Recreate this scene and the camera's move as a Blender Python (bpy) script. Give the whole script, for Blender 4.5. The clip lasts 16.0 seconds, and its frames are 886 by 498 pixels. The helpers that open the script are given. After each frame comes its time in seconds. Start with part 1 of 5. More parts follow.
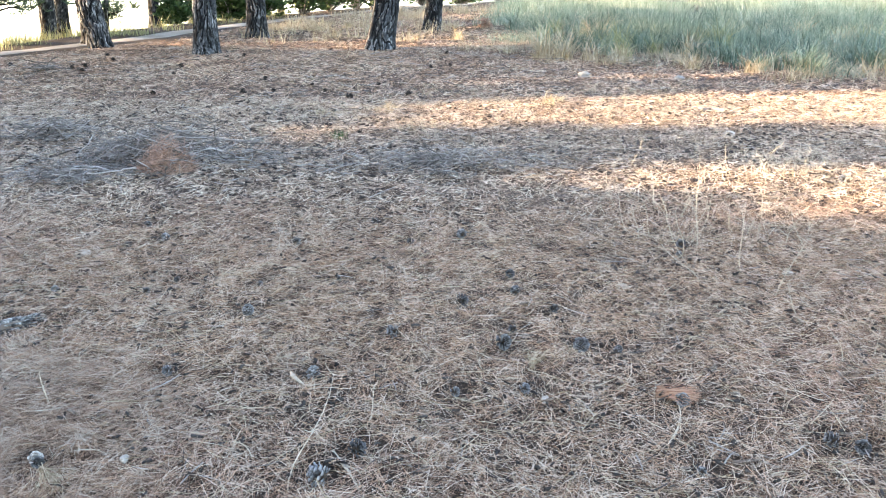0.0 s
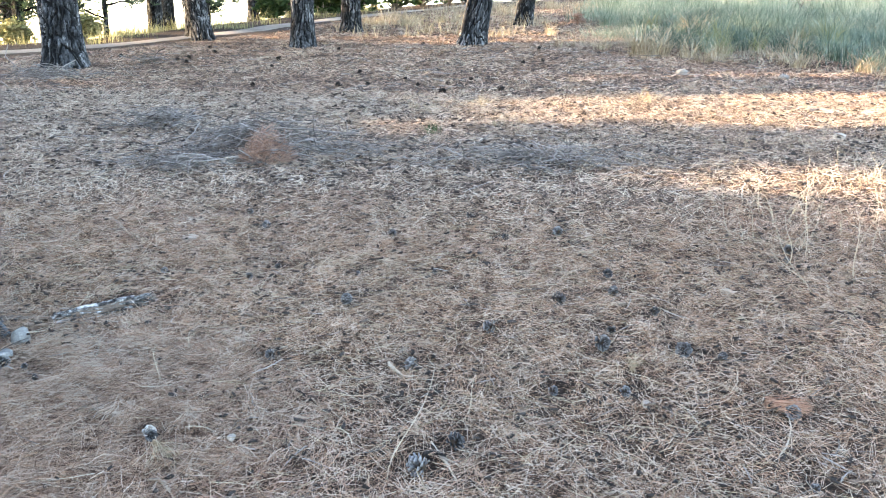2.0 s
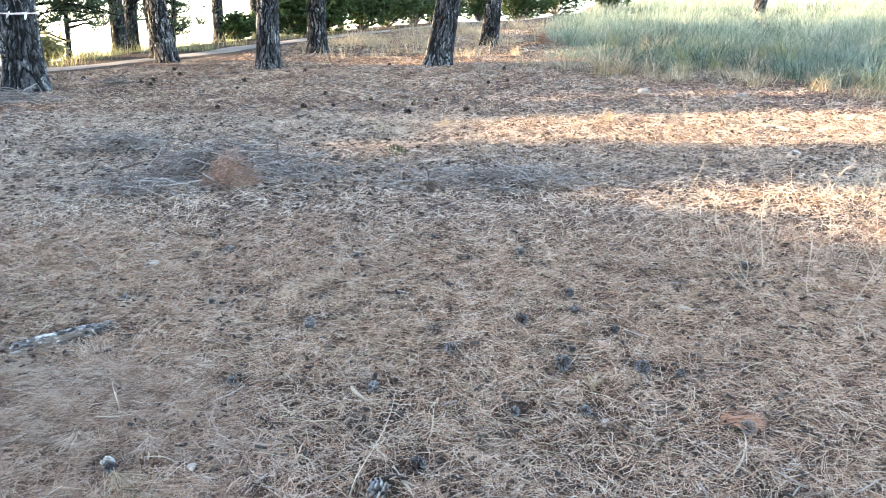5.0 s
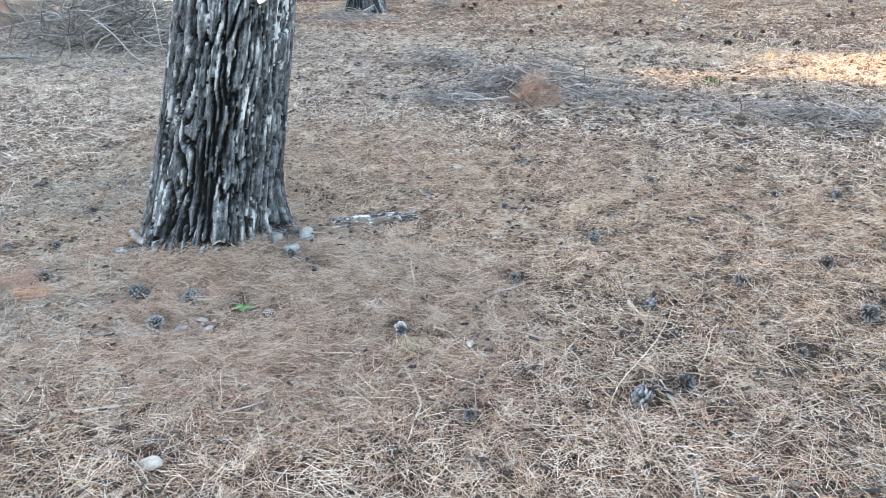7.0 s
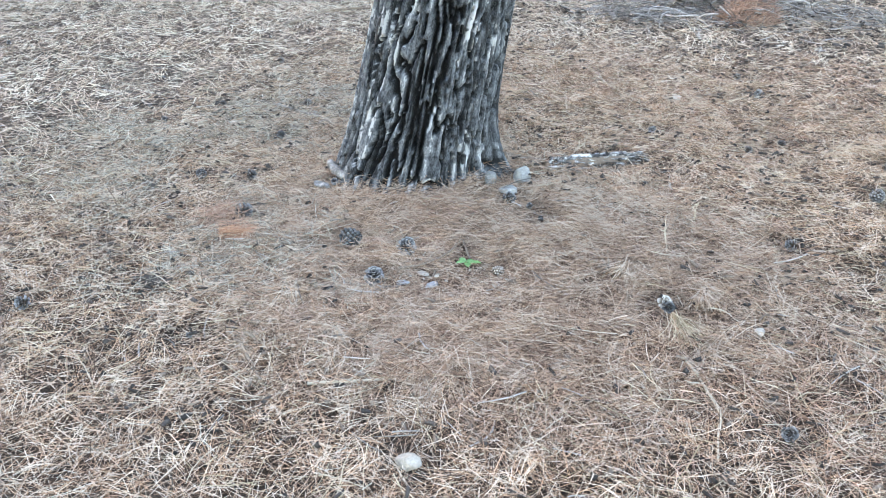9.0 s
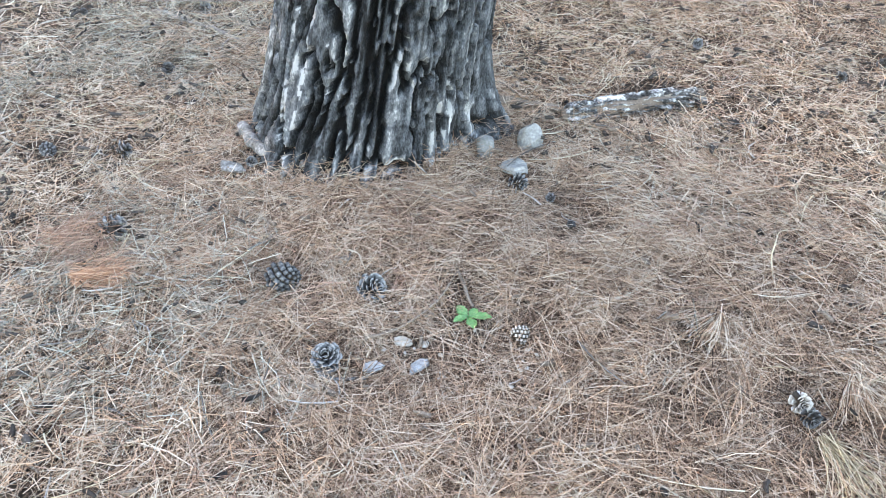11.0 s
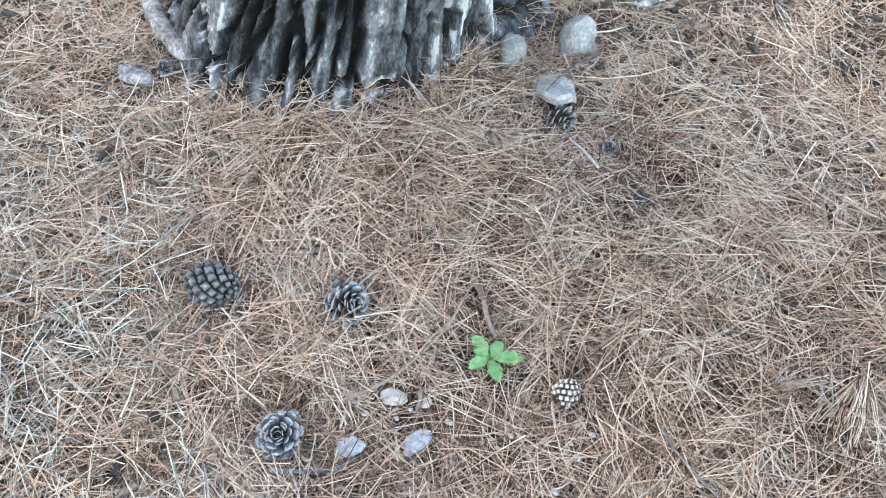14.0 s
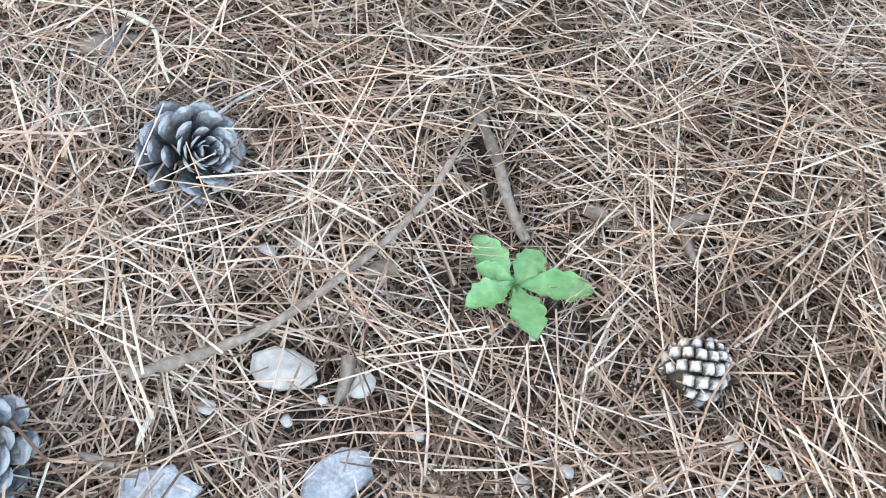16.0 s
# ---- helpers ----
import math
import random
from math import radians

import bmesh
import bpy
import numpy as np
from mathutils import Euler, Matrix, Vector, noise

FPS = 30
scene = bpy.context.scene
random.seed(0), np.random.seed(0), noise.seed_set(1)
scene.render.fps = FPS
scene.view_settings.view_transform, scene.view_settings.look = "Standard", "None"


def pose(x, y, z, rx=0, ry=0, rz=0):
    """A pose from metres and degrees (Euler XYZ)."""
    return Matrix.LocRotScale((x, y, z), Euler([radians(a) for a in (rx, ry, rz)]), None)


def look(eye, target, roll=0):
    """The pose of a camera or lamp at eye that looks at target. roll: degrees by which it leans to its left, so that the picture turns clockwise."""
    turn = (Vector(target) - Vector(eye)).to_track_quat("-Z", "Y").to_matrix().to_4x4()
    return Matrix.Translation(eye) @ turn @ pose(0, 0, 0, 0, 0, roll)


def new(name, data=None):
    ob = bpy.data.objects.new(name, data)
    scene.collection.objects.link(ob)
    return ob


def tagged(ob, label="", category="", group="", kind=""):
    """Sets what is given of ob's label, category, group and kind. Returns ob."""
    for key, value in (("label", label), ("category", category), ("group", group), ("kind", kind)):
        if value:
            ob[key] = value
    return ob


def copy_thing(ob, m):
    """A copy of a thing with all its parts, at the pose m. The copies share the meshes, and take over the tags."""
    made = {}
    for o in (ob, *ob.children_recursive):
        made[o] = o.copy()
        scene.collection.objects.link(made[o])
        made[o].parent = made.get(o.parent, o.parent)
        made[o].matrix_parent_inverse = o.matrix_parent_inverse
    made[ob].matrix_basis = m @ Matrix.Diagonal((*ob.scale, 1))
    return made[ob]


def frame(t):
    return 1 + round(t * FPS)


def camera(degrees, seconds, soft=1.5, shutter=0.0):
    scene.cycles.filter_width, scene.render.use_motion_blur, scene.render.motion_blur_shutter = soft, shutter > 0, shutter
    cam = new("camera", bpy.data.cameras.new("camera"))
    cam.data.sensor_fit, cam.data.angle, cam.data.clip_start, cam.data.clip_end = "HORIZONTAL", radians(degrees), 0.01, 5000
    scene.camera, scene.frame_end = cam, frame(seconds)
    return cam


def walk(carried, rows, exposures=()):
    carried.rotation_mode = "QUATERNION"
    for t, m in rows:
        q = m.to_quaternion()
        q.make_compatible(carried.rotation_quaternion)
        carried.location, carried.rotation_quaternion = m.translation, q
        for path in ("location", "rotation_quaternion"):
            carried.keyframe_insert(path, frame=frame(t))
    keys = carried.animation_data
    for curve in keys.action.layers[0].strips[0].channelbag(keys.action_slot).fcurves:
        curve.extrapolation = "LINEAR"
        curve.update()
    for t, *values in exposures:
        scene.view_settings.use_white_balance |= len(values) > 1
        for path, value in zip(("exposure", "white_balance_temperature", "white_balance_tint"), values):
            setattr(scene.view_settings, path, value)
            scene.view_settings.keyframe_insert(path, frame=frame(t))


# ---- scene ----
cam = camera(60.1, 16.0, soft=1.0)
PATH = [
    (0, (0.018, -0.004, 1.378), (0.011, 1.937, 0.897), -0.3),
    (0.5, (0.006, -0.011, 1.381), (-0.031, 1.929, 0.898), 0.0),
    (1, (-0.005, -0.001, 1.372), (-0.099, 1.936, 0.885), 0.2),
    (1.5, (-0.036, 0.002, 1.374), (-0.202, 1.934, 0.885), 0.2),
    (2, (-0.061, 0.002, 1.373), (-0.277, 1.929, 0.881), 0.3),
    (2.5, (-0.05, 0.007, 1.373), (-0.28, 1.931, 0.881), 0.2),
    (3, (-0.046, 0.006, 1.375), (-0.265, 1.935, 0.893), -0.1),
    (3.2, (-0.035, 0.012, 1.37), (-0.246, 1.943, 0.894), -0.6),
    (5.3, (-0.02, -0.017, 1.4), (-0.159, 1.928, 0.955), -0.0),
    (5.5, (-0.027, -0.013, 1.387), (-0.22, 1.927, 0.937), 0.2),
    (6, (-0.053, -0.025, 1.386), (-0.454, 1.872, 0.896), 0.5),
    (6.5, (-0.01, -0.035, 1.332), (-0.662, 1.772, 0.777), 0.9),
    (6.9, (0.001, -0.067, 1.295), (-0.802, 1.665, 0.697), 1.5),
    (7, (0.001, -0.075, 1.294), (-0.842, 1.634, 0.687), 1.3),
    (7.5, (-0.071, -0.085, 1.276), (-1.054, 1.531, 0.625), 1.8),
    (8, (-0.269, -0.102, 1.264), (-1.356, 1.43, 0.577), 1.7),
    (8.2, (-0.328, -0.113, 1.274), (-1.438, 1.393, 0.567), 1.4),
    (10.3, (-1.174, 0.615, 1.245), (-2.014, 2.098, 0.198), 2.6),
    (10.5, (-1.228, 0.663, 1.271), (-2.051, 2.131, 0.191), 2.4),
    (11, (-1.344, 0.934, 1.256), (-2.144, 2.34, 0.08), 1.0),
    (11.5, (-1.401, 1.146, 1.241), (-2.198, 2.48, -0.018), -0.3),
    (12, (-1.437, 1.199, 1.221), (-2.174, 2.496, -0.112), 0.7),
    (12.5, (-1.546, 1.246, 1.214), (-2.165, 2.554, -0.167), 3.9),
    (13, (-1.733, 1.311, 1.204), (-2.267, 2.595, -0.233), 6.3),
    (13.5, (-1.762, 1.36, 1.197), (-2.29, 2.567, -0.309), 6.0),
    (14, (-1.746, 1.515, 1.149), (-2.279, 2.612, -0.436), 4.9),
    (14.5, (-1.781, 1.61, 1.048), (-2.259, 2.669, -0.58), 6.4),
    (15, (-1.832, 1.658, 0.827), (-2.252, 2.719, -0.816), 8.7),
    (15.5, (-1.863, 1.738, 0.649), (-2.265, 2.809, -0.992), 10.1),
    (16, (-1.866, 1.781, 0.55), (-2.293, 2.913, -1.043), 11.0),
]
walk(cam, [(t, look(eye, target, roll)) for t, eye, target, roll in PATH],
     exposures=[(0.0, 3.33, 6650, 16), (5.5, 3.33, 6600, 16), (6.1, 3.32, 6700, 17), (7.3, 3.7, 7150, 17), (8.0, 3.75, 7150, 17), (11.0, 3.8, 7400, 18), (12.5, 3.8, 7400, 18), (16.0, 3.92, 7450, 17)])

# ---- light: a low late sun through the trees, and the open sky ----
SUN_EL, SUN_AZ = 13.0, -84.0
world = bpy.data.worlds.new("sky")
scene.world = world
world.use_nodes = True
wn = world.node_tree
sky = wn.nodes.new("ShaderNodeTexSky")
sky.sky_type, sky.sun_disc = "NISHITA", False
sky.sun_elevation, sky.sun_rotation = radians(SUN_EL), radians(SUN_AZ)
sky.air_density, sky.dust_density, sky.ozone_density = 1.0, 1.5, 1.0
wn.links.new(sky.outputs[0], wn.nodes["Background"].inputs[0])
wn.nodes["Background"].inputs[1].default_value = 0.15
sun_data = bpy.data.lights.new("sun", "SUN")
sun_data.energy, sun_data.angle, sun_data.color = 3.4, radians(0.6), (1.0, 0.74, 0.44)
sun = new("sun", sun_data)
sun_from = Vector((math.sin(radians(SUN_AZ)) * math.cos(radians(SUN_EL)), -0.12 * math.cos(radians(SUN_EL)), math.sin(radians(SUN_EL))))
sun.matrix_world = look(sun_from * 60, (0, 0, 0))

rng = np.random.default_rng(7)

# ---- materials ----
def ramp(tree, stops):
    node = tree.nodes.new("ShaderNodeValToRGB")
    els = node.color_ramp.elements
    while len(els) < len(stops):
        els.new(0.5)
    for el, (pos, col) in zip(els, stops):
        el.position, el.color = pos, (*col, 1)
    return node


def surface(name, stops, coarse=3.0, fine=60.0, mix=0.5, stretch=(1, 1, 1), rough=0.85, bump=0.4, depth=0.004,
            island=0.0, obj=0.0, thin=0.0, wide=0.0, spec=0.25, painted_tone=0.0, gain=1.9):
    """A procedural surface: colour stops walked by a coarse and a fine noise, and by chance from piece to piece."""
    m = bpy.data.materials.new(name)
    m.use_nodes = True
    tr = m.node_tree
    nd, ln = tr.nodes, tr.links
    bsdf = nd["Principled BSDF"]
    co = nd.new("ShaderNodeTexCoord")
    mp = nd.new("ShaderNodeMapping")
    mp.inputs["Scale"].default_value = stretch
    ln.new(co.outputs["Object"], mp.inputs["Vector"])

    def noise_node(scale, detail):
        n = nd.new("ShaderNodeTexNoise")
        n.inputs["Scale"].default_value, n.inputs["Detail"].default_value = scale, detail
        n.inputs["Roughness"].default_value = 0.6
        ln.new(mp.outputs[0], n.inputs["Vector"])
        return n.outputs[0]

    def maths(op, a, b):
        n = nd.new("ShaderNodeMath")
        n.operation = op
        for k, v in enumerate((a, b)):
            if isinstance(v, (int, float)):
                n.inputs[k].default_value = v
            else:
                ln.new(v, n.inputs[k])
        return n.outputs[0]
    a, b = noise_node(coarse, 5), noise_node(fine, 4)
    val = maths("ADD", maths("MULTIPLY", a, 1 - mix), maths("MULTIPLY", b, mix))
    val = maths("ADD", maths("MULTIPLY", maths("SUBTRACT", val, 0.5), gain), 0.5)
    if island:
        g = nd.new("ShaderNodeNewGeometry")
        val = maths("ADD", val, maths("MULTIPLY", maths("SUBTRACT", g.outputs["Random Per Island"], 0.5), island))
    if obj:
        g = nd.new("ShaderNodeObjectInfo")
        val = maths("ADD", val, maths("MULTIPLY", maths("SUBTRACT", g.outputs["Random"], 0.5), obj))
    if painted_tone:
        g = nd.new("ShaderNodeAttribute")
        g.attribute_name = "painted_tone"
        val = maths("ADD", val, maths("MULTIPLY", maths("SUBTRACT", g.outputs["Fac"], 0.5), painted_tone))
    if wide:
        val = maths("ADD", val, maths("MULTIPLY", maths("SUBTRACT", noise_node(0.8, 3), 0.5), wide))
    rp = ramp(tr, stops)
    ln.new(val, rp.inputs[0])
    ln.new(rp.outputs[0], bsdf.inputs["Base Color"])
    bsdf.inputs["Roughness"].default_value = rough
    bsdf.inputs["Specular IOR Level"].default_value = spec
    if bump:
        bp = nd.new("ShaderNodeBump")
        bp.inputs["Strength"].default_value, bp.inputs["Distance"].default_value = bump, depth
        ln.new(b, bp.inputs["Height"])
        ln.new(bp.outputs[0], bsdf.inputs["Normal"])
    if thin:
        tl = nd.new("ShaderNodeBsdfTranslucent")
        ln.new(rp.outputs[0], tl.inputs[0])
        mx = nd.new("ShaderNodeMixShader")
        mx.inputs[0].default_value = thin
        ln.new(bsdf.outputs[0], mx.inputs[1])
        ln.new(tl.outputs[0], mx.inputs[2])
        ln.new(mx.outputs[0], nd["Material Output"].inputs[0])
    return m


M_SOIL = surface("needle_litter_soil", [(0.25, (0.016, 0.011, 0.008)), (0.5, (0.048, 0.032, 0.022)), (0.72, (0.12, 0.083, 0.057)), (0.95, (0.27, 0.2, 0.145))],
                 coarse=2.2, fine=150, mix=0.7, bump=1.0, depth=0.015, wide=0.15)
M_NEEDLE = surface("dead_pine_needles", [(0.0, (0.05, 0.03, 0.02)), (0.18, (0.19, 0.115, 0.074)), (0.38, (0.38, 0.245, 0.165)), (0.52, (0.47, 0.29, 0.18)), (0.66, (0.51, 0.37, 0.265)),
                                         (0.84, (0.53, 0.44, 0.35)), (1.0, (0.63, 0.52, 0.405))], coarse=9.0, fine=45, mix=0.3, rough=0.7, bump=0, island=1.15, wide=0.3, spec=0.15)
M_NEEDLE_NEAR = surface("dry_pine_needles", [(0.0, (0.1, 0.06, 0.04)), (0.25, (0.29, 0.185, 0.125)), (0.5, (0.41, 0.265, 0.175)), (0.75, (0.46, 0.345, 0.255)), (1.0, (0.51, 0.41, 0.315))],
                         coarse=9.0, fine=45, mix=0.3, rough=0.75, bump=0, island=1.1, wide=0.4, spec=0.1)
M_UNDER = surface("old_needle_underlayer", [(0.0, (0.05, 0.032, 0.022)), (0.4, (0.19, 0.122, 0.085)), (0.75, (0.32, 0.22, 0.155)), (1.0, (0.42, 0.32, 0.24))], coarse=9.0, fine=45, mix=0.3, rough=0.75, bump=0, island=1.1, spec=0.12)
M_NEEDLE_FAR = surface("reddish_needle_litter", [(0.0, (0.125, 0.0788, 0.0562)), (0.35, (0.35, 0.225, 0.16)), (0.65, (0.575, 0.413, 0.306)), (1.0, (0.72, 0.625, 0.488))], coarse=1.3, fine=30, mix=0.3, rough=0.7, bump=0, island=0.9, wide=0.4)
M_NEEDLE_MID = surface("faded_needle_litter", [(0.0, (0.112, 0.0784, 0.0582)), (0.3, (0.37, 0.263, 0.196)), (0.6, (0.582, 0.448, 0.342)), (1.0, (0.72, 0.655, 0.532))], coarse=5, fine=40, mix=0.3, rough=0.7, bump=0, island=1.0, wide=0.35)
M_GREYED = surface("greyed_dry_needles", [(0.0, (0.1, 0.095, 0.075)), (0.5, (0.28, 0.265, 0.215)), (1.0, (0.52, 0.5, 0.42))], coarse=6, fine=60, island=0.9, rough=0.75, bump=0)
M_ORANGE = surface("rust_pine_needles", [(0.0, (0.17, 0.09, 0.06)), (0.5, (0.35, 0.215, 0.155)), (1.0, (0.52, 0.375, 0.285))], coarse=8, fine=90, island=0.7, rough=0.6, bump=0)
M_RUST = surface("bright_rust_needles", [(0.0, (0.2, 0.09, 0.055)), (0.5, (0.42, 0.235, 0.15)), (1.0, (0.58, 0.38, 0.26))], coarse=8, fine=90, island=0.7, rough=0.6, bump=0)
M_STRAW = surface("dry_straw_grass", [(0.0, (0.26, 0.2, 0.12)), (0.5, (0.47, 0.39, 0.26)), (1.0, (0.66, 0.59, 0.44))], coarse=3, fine=50, island=0.8, rough=0.6, bump=0, thin=0.25)
M_STALK = surface("bleached_stalk", [(0.0, (0.33, 0.28, 0.2)), (1.0, (0.6, 0.54, 0.43))], coarse=10, fine=90, rough=0.7, bump=0.2, depth=0.001)
M_GRASS = surface("dusty_green_grass", [(0.0, (0.08, 0.12, 0.075)), (0.35, (0.19, 0.26, 0.185)), (0.65, (0.32, 0.39, 0.3)), (1.0, (0.55, 0.54, 0.42))],
                  coarse=0.7, fine=9, mix=0.35, island=0.85, wide=0.7, rough=0.65, bump=0, thin=0.3)
M_WEED = surface("dark_teal_weeds", [(0.0, (0.05, 0.085, 0.06)), (0.5, (0.11, 0.16, 0.12)), (1.0, (0.22, 0.28, 0.22))], coarse=0.9, fine=9, mix=0.35, island=0.7, rough=0.65, bump=0, thin=0.25)
M_YGRASS = surface("sunlit_yellow_grass", [(0.0, (0.2, 0.22, 0.1)), (0.5, (0.34, 0.34, 0.17)), (1.0, (0.5, 0.47, 0.27))], coarse=1, fine=9, island=0.8, rough=0.65, bump=0, thin=0.35)
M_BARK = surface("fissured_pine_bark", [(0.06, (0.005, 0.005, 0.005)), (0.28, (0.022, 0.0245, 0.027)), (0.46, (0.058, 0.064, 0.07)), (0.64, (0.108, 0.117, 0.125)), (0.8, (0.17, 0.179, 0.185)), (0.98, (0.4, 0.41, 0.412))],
                 coarse=60, fine=260, mix=0.5, stretch=(1, 1, 0.4), rough=0.85, bump=1.0, depth=0.005, painted_tone=1.5, gain=1.8)
M_BARK_FAR = surface("grey_brown_pine_bark", [(0.1, (0.006, 0.006, 0.0065)), (0.4, (0.025, 0.027, 0.029)), (0.65, (0.068, 0.072, 0.077)), (0.85, (0.15, 0.155, 0.16)), (1.0, (0.28, 0.285, 0.29))],
                     coarse=14, fine=70, mix=0.5, stretch=(1, 1, 0.3), rough=0.9, bump=0.8, depth=0.008, painted_tone=1.35, gain=1.4)
M_TWIG = surface("weathered_grey_twig", [(0.0, (0.045, 0.04, 0.036)), (0.5, (0.19, 0.172, 0.158)), (1.0, (0.45, 0.42, 0.39))], coarse=6, fine=120, island=0.8, rough=0.85, bump=0.3, depth=0.001)
M_STICK = surface("brown_stick_bark", [(0.0, (0.06, 0.045, 0.035)), (0.5, (0.17, 0.13, 0.1)), (1.0, (0.36, 0.3, 0.245))], coarse=14, fine=160, rough=0.85, bump=0.6, depth=0.0015)
# dark ramp ends: scale roots, and gap shade painted on closed pads
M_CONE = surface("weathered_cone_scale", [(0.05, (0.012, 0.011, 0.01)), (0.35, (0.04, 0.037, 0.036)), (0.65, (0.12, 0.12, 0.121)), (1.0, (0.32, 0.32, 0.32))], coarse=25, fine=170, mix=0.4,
                 rough=0.75, bump=0.5, depth=0.001, obj=0.3, island=0.2, painted_tone=0.7)
M_CONE_DARK = surface("dark_old_cone_scale", [(0.1, (0.008, 0.007, 0.006)), (0.5, (0.022, 0.018, 0.016)), (1.0, (0.07, 0.06, 0.055))], coarse=25, fine=170, mix=0.4, rough=0.8, bump=0.5, depth=0.001, obj=0.3, painted_tone=0.5)
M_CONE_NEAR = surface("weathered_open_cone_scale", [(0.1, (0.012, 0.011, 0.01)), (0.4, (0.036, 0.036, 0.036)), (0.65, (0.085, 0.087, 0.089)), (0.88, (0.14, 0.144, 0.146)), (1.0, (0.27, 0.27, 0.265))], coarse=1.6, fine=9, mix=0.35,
                      rough=0.75, bump=0.25, depth=0.03, obj=0.3, painted_tone=0.75)
M_CONE_TAN = surface("pale_closed_cone_scale", [(0.1, (0.03, 0.023, 0.018)), (0.35, (0.14, 0.115, 0.09)), (0.6, (0.34, 0.3, 0.25)), (1.0, (0.6, 0.56, 0.5))], coarse=1.6, fine=9, mix=0.35, rough=0.75, bump=0.25, depth=0.03, obj=0.25, painted_tone=0.8)
M_CHIP = surface("bluish_white_stone_chip", [(0.1, (0.13, 0.13, 0.128)), (0.5, (0.26, 0.265, 0.265)), (0.9, (0.46, 0.46, 0.45))], coarse=90, fine=420, rough=0.8, bump=0.5, depth=0.001)
M_LOG = surface("rotten_flaking_wood", [(0.22, (0.018, 0.016, 0.014)), (0.42, (0.08, 0.076, 0.072)), (0.56, (0.24, 0.235, 0.225)), (0.74, (0.58, 0.57, 0.55))], coarse=38, fine=170, mix=0.45, rough=0.9, bump=0.8, depth=0.003, painted_tone=0.5)
# near-black: stands in for shaded gaps in the litter; also colours rotten bark
M_GAP_BARK = surface("dark_gaps_and_rotten_bark", [(0.0, (0.018, 0.015, 0.013)), (0.6, (0.05, 0.042, 0.037)), (1.0, (0.11, 0.095, 0.085))], coarse=40, fine=200, rough=0.9, bump=0.4, depth=0.001, island=0.6)
M_CORE = surface("cone_core", [(0.0, (0.03, 0.02, 0.014)), (1.0, (0.09, 0.065, 0.045))], coarse=60, fine=200, bump=0.4, depth=0.001)
M_STONE = surface("grey_limestone", [(0.0, (0.09, 0.09, 0.082)), (0.5, (0.2, 0.198, 0.184)), (1.0, (0.4, 0.39, 0.365))], coarse=18, fine=140, rough=0.85, bump=0.6, depth=0.002, obj=0.4)
M_WHITE = surface("pale_stone", [(0.0, (0.2, 0.175, 0.145)), (0.5, (0.37, 0.33, 0.275)), (1.0, (0.58, 0.53, 0.46))], coarse=30, fine=160, rough=0.8, bump=0.5, depth=0.0015, obj=0.3)
M_FLAKE = surface("bleached_bark_flake", [(0.2, (0.04, 0.037, 0.034)), (0.5, (0.16, 0.152, 0.143)), (0.9, (0.46, 0.45, 0.43))], coarse=26, fine=130, rough=0.85, bump=0.5, depth=0.0015)
M_LEAF = surface("fresh_green_leaf", [(0.0, (0.06, 0.15, 0.05)), (0.5, (0.13, 0.29, 0.1)), (1.0, (0.27, 0.44, 0.2))], coarse=35, fine=170, rough=0.5, bump=0.35, depth=0.001, thin=0.2, obj=0.2, spec=0.4)
M_PINE = surface("pine_foliage", [(0.0, (0.03, 0.055, 0.03)), (0.5, (0.06, 0.1, 0.058)), (1.0, (0.12, 0.165, 0.09))], coarse=0.8, fine=7, island=0.6, rough=0.6, bump=0, thin=0.3)
M_BUSH = surface("dark_green_shrub_leaf", [(0.0, (0.02, 0.045, 0.018)), (0.5, (0.05, 0.095, 0.035)), (1.0, (0.11, 0.16, 0.06))], coarse=1.2, fine=9, island=0.7, rough=0.55, bump=0, thin=0.2)
M_ROAD = surface("pale_dirt_track", [(0.1, (0.182, 0.15, 0.114)), (0.5, (0.3, 0.264, 0.218)), (0.9, (0.428, 0.391, 0.337))], coarse=1.2, fine=30, bump=0.5, depth=0.01)
M_RED = surface("red_tape_plastic", [(0.0, (0.5, 0.03, 0.03)), (1.0, (0.68, 0.06, 0.055))], coarse=5, fine=40, rough=0.35, bump=0.15, depth=0.001, spec=0.5)
M_TAPE = surface("white_tape_plastic", [(0.0, (0.7, 0.69, 0.68)), (1.0, (0.85, 0.84, 0.83))], coarse=5, fine=40, rough=0.35, bump=0.15, depth=0.001, spec=0.5)
M_FADED = surface("faded_pink_tape_plastic", [(0.0, (0.55, 0.42, 0.42)), (1.0, (0.66, 0.55, 0.54))], coarse=5, fine=40, rough=0.4, bump=0.15, depth=0.001)
M_WALL = surface("white_render_wall", [(0.0, (0.66, 0.65, 0.62)), (1.0, (0.8, 0.79, 0.77))], coarse=0.8, fine=12, bump=0.2, depth=0.004)
M_GLASS = surface("dark_window_glass", [(0.0, (0.03, 0.035, 0.04)), (1.0, (0.06, 0.065, 0.07))], coarse=1, fine=8, rough=0.12, bump=0, spec=0.5)

# ---- mesh tools ----
def mesh_of(name, verts, faces, mat, smooth=False):
    verts, faces = np.asarray(verts, np.float32), np.asarray(faces, np.int32)
    me = bpy.data.meshes.new(name)
    me.vertices.add(len(verts))
    me.vertices.foreach_set("co", verts.ravel())
    k = faces.shape[1]
    me.loops.add(faces.size)
    me.loops.foreach_set("vertex_index", faces.ravel())
    me.polygons.add(len(faces))
    me.polygons.foreach_set("loop_start", np.arange(0, faces.size, k, dtype=np.int32))
    if smooth:
        me.polygons.foreach_set("use_smooth", np.ones(len(faces), bool))
    me.update(calc_edges=True)
    me.validate()
    me.materials.append(mat)
    return me


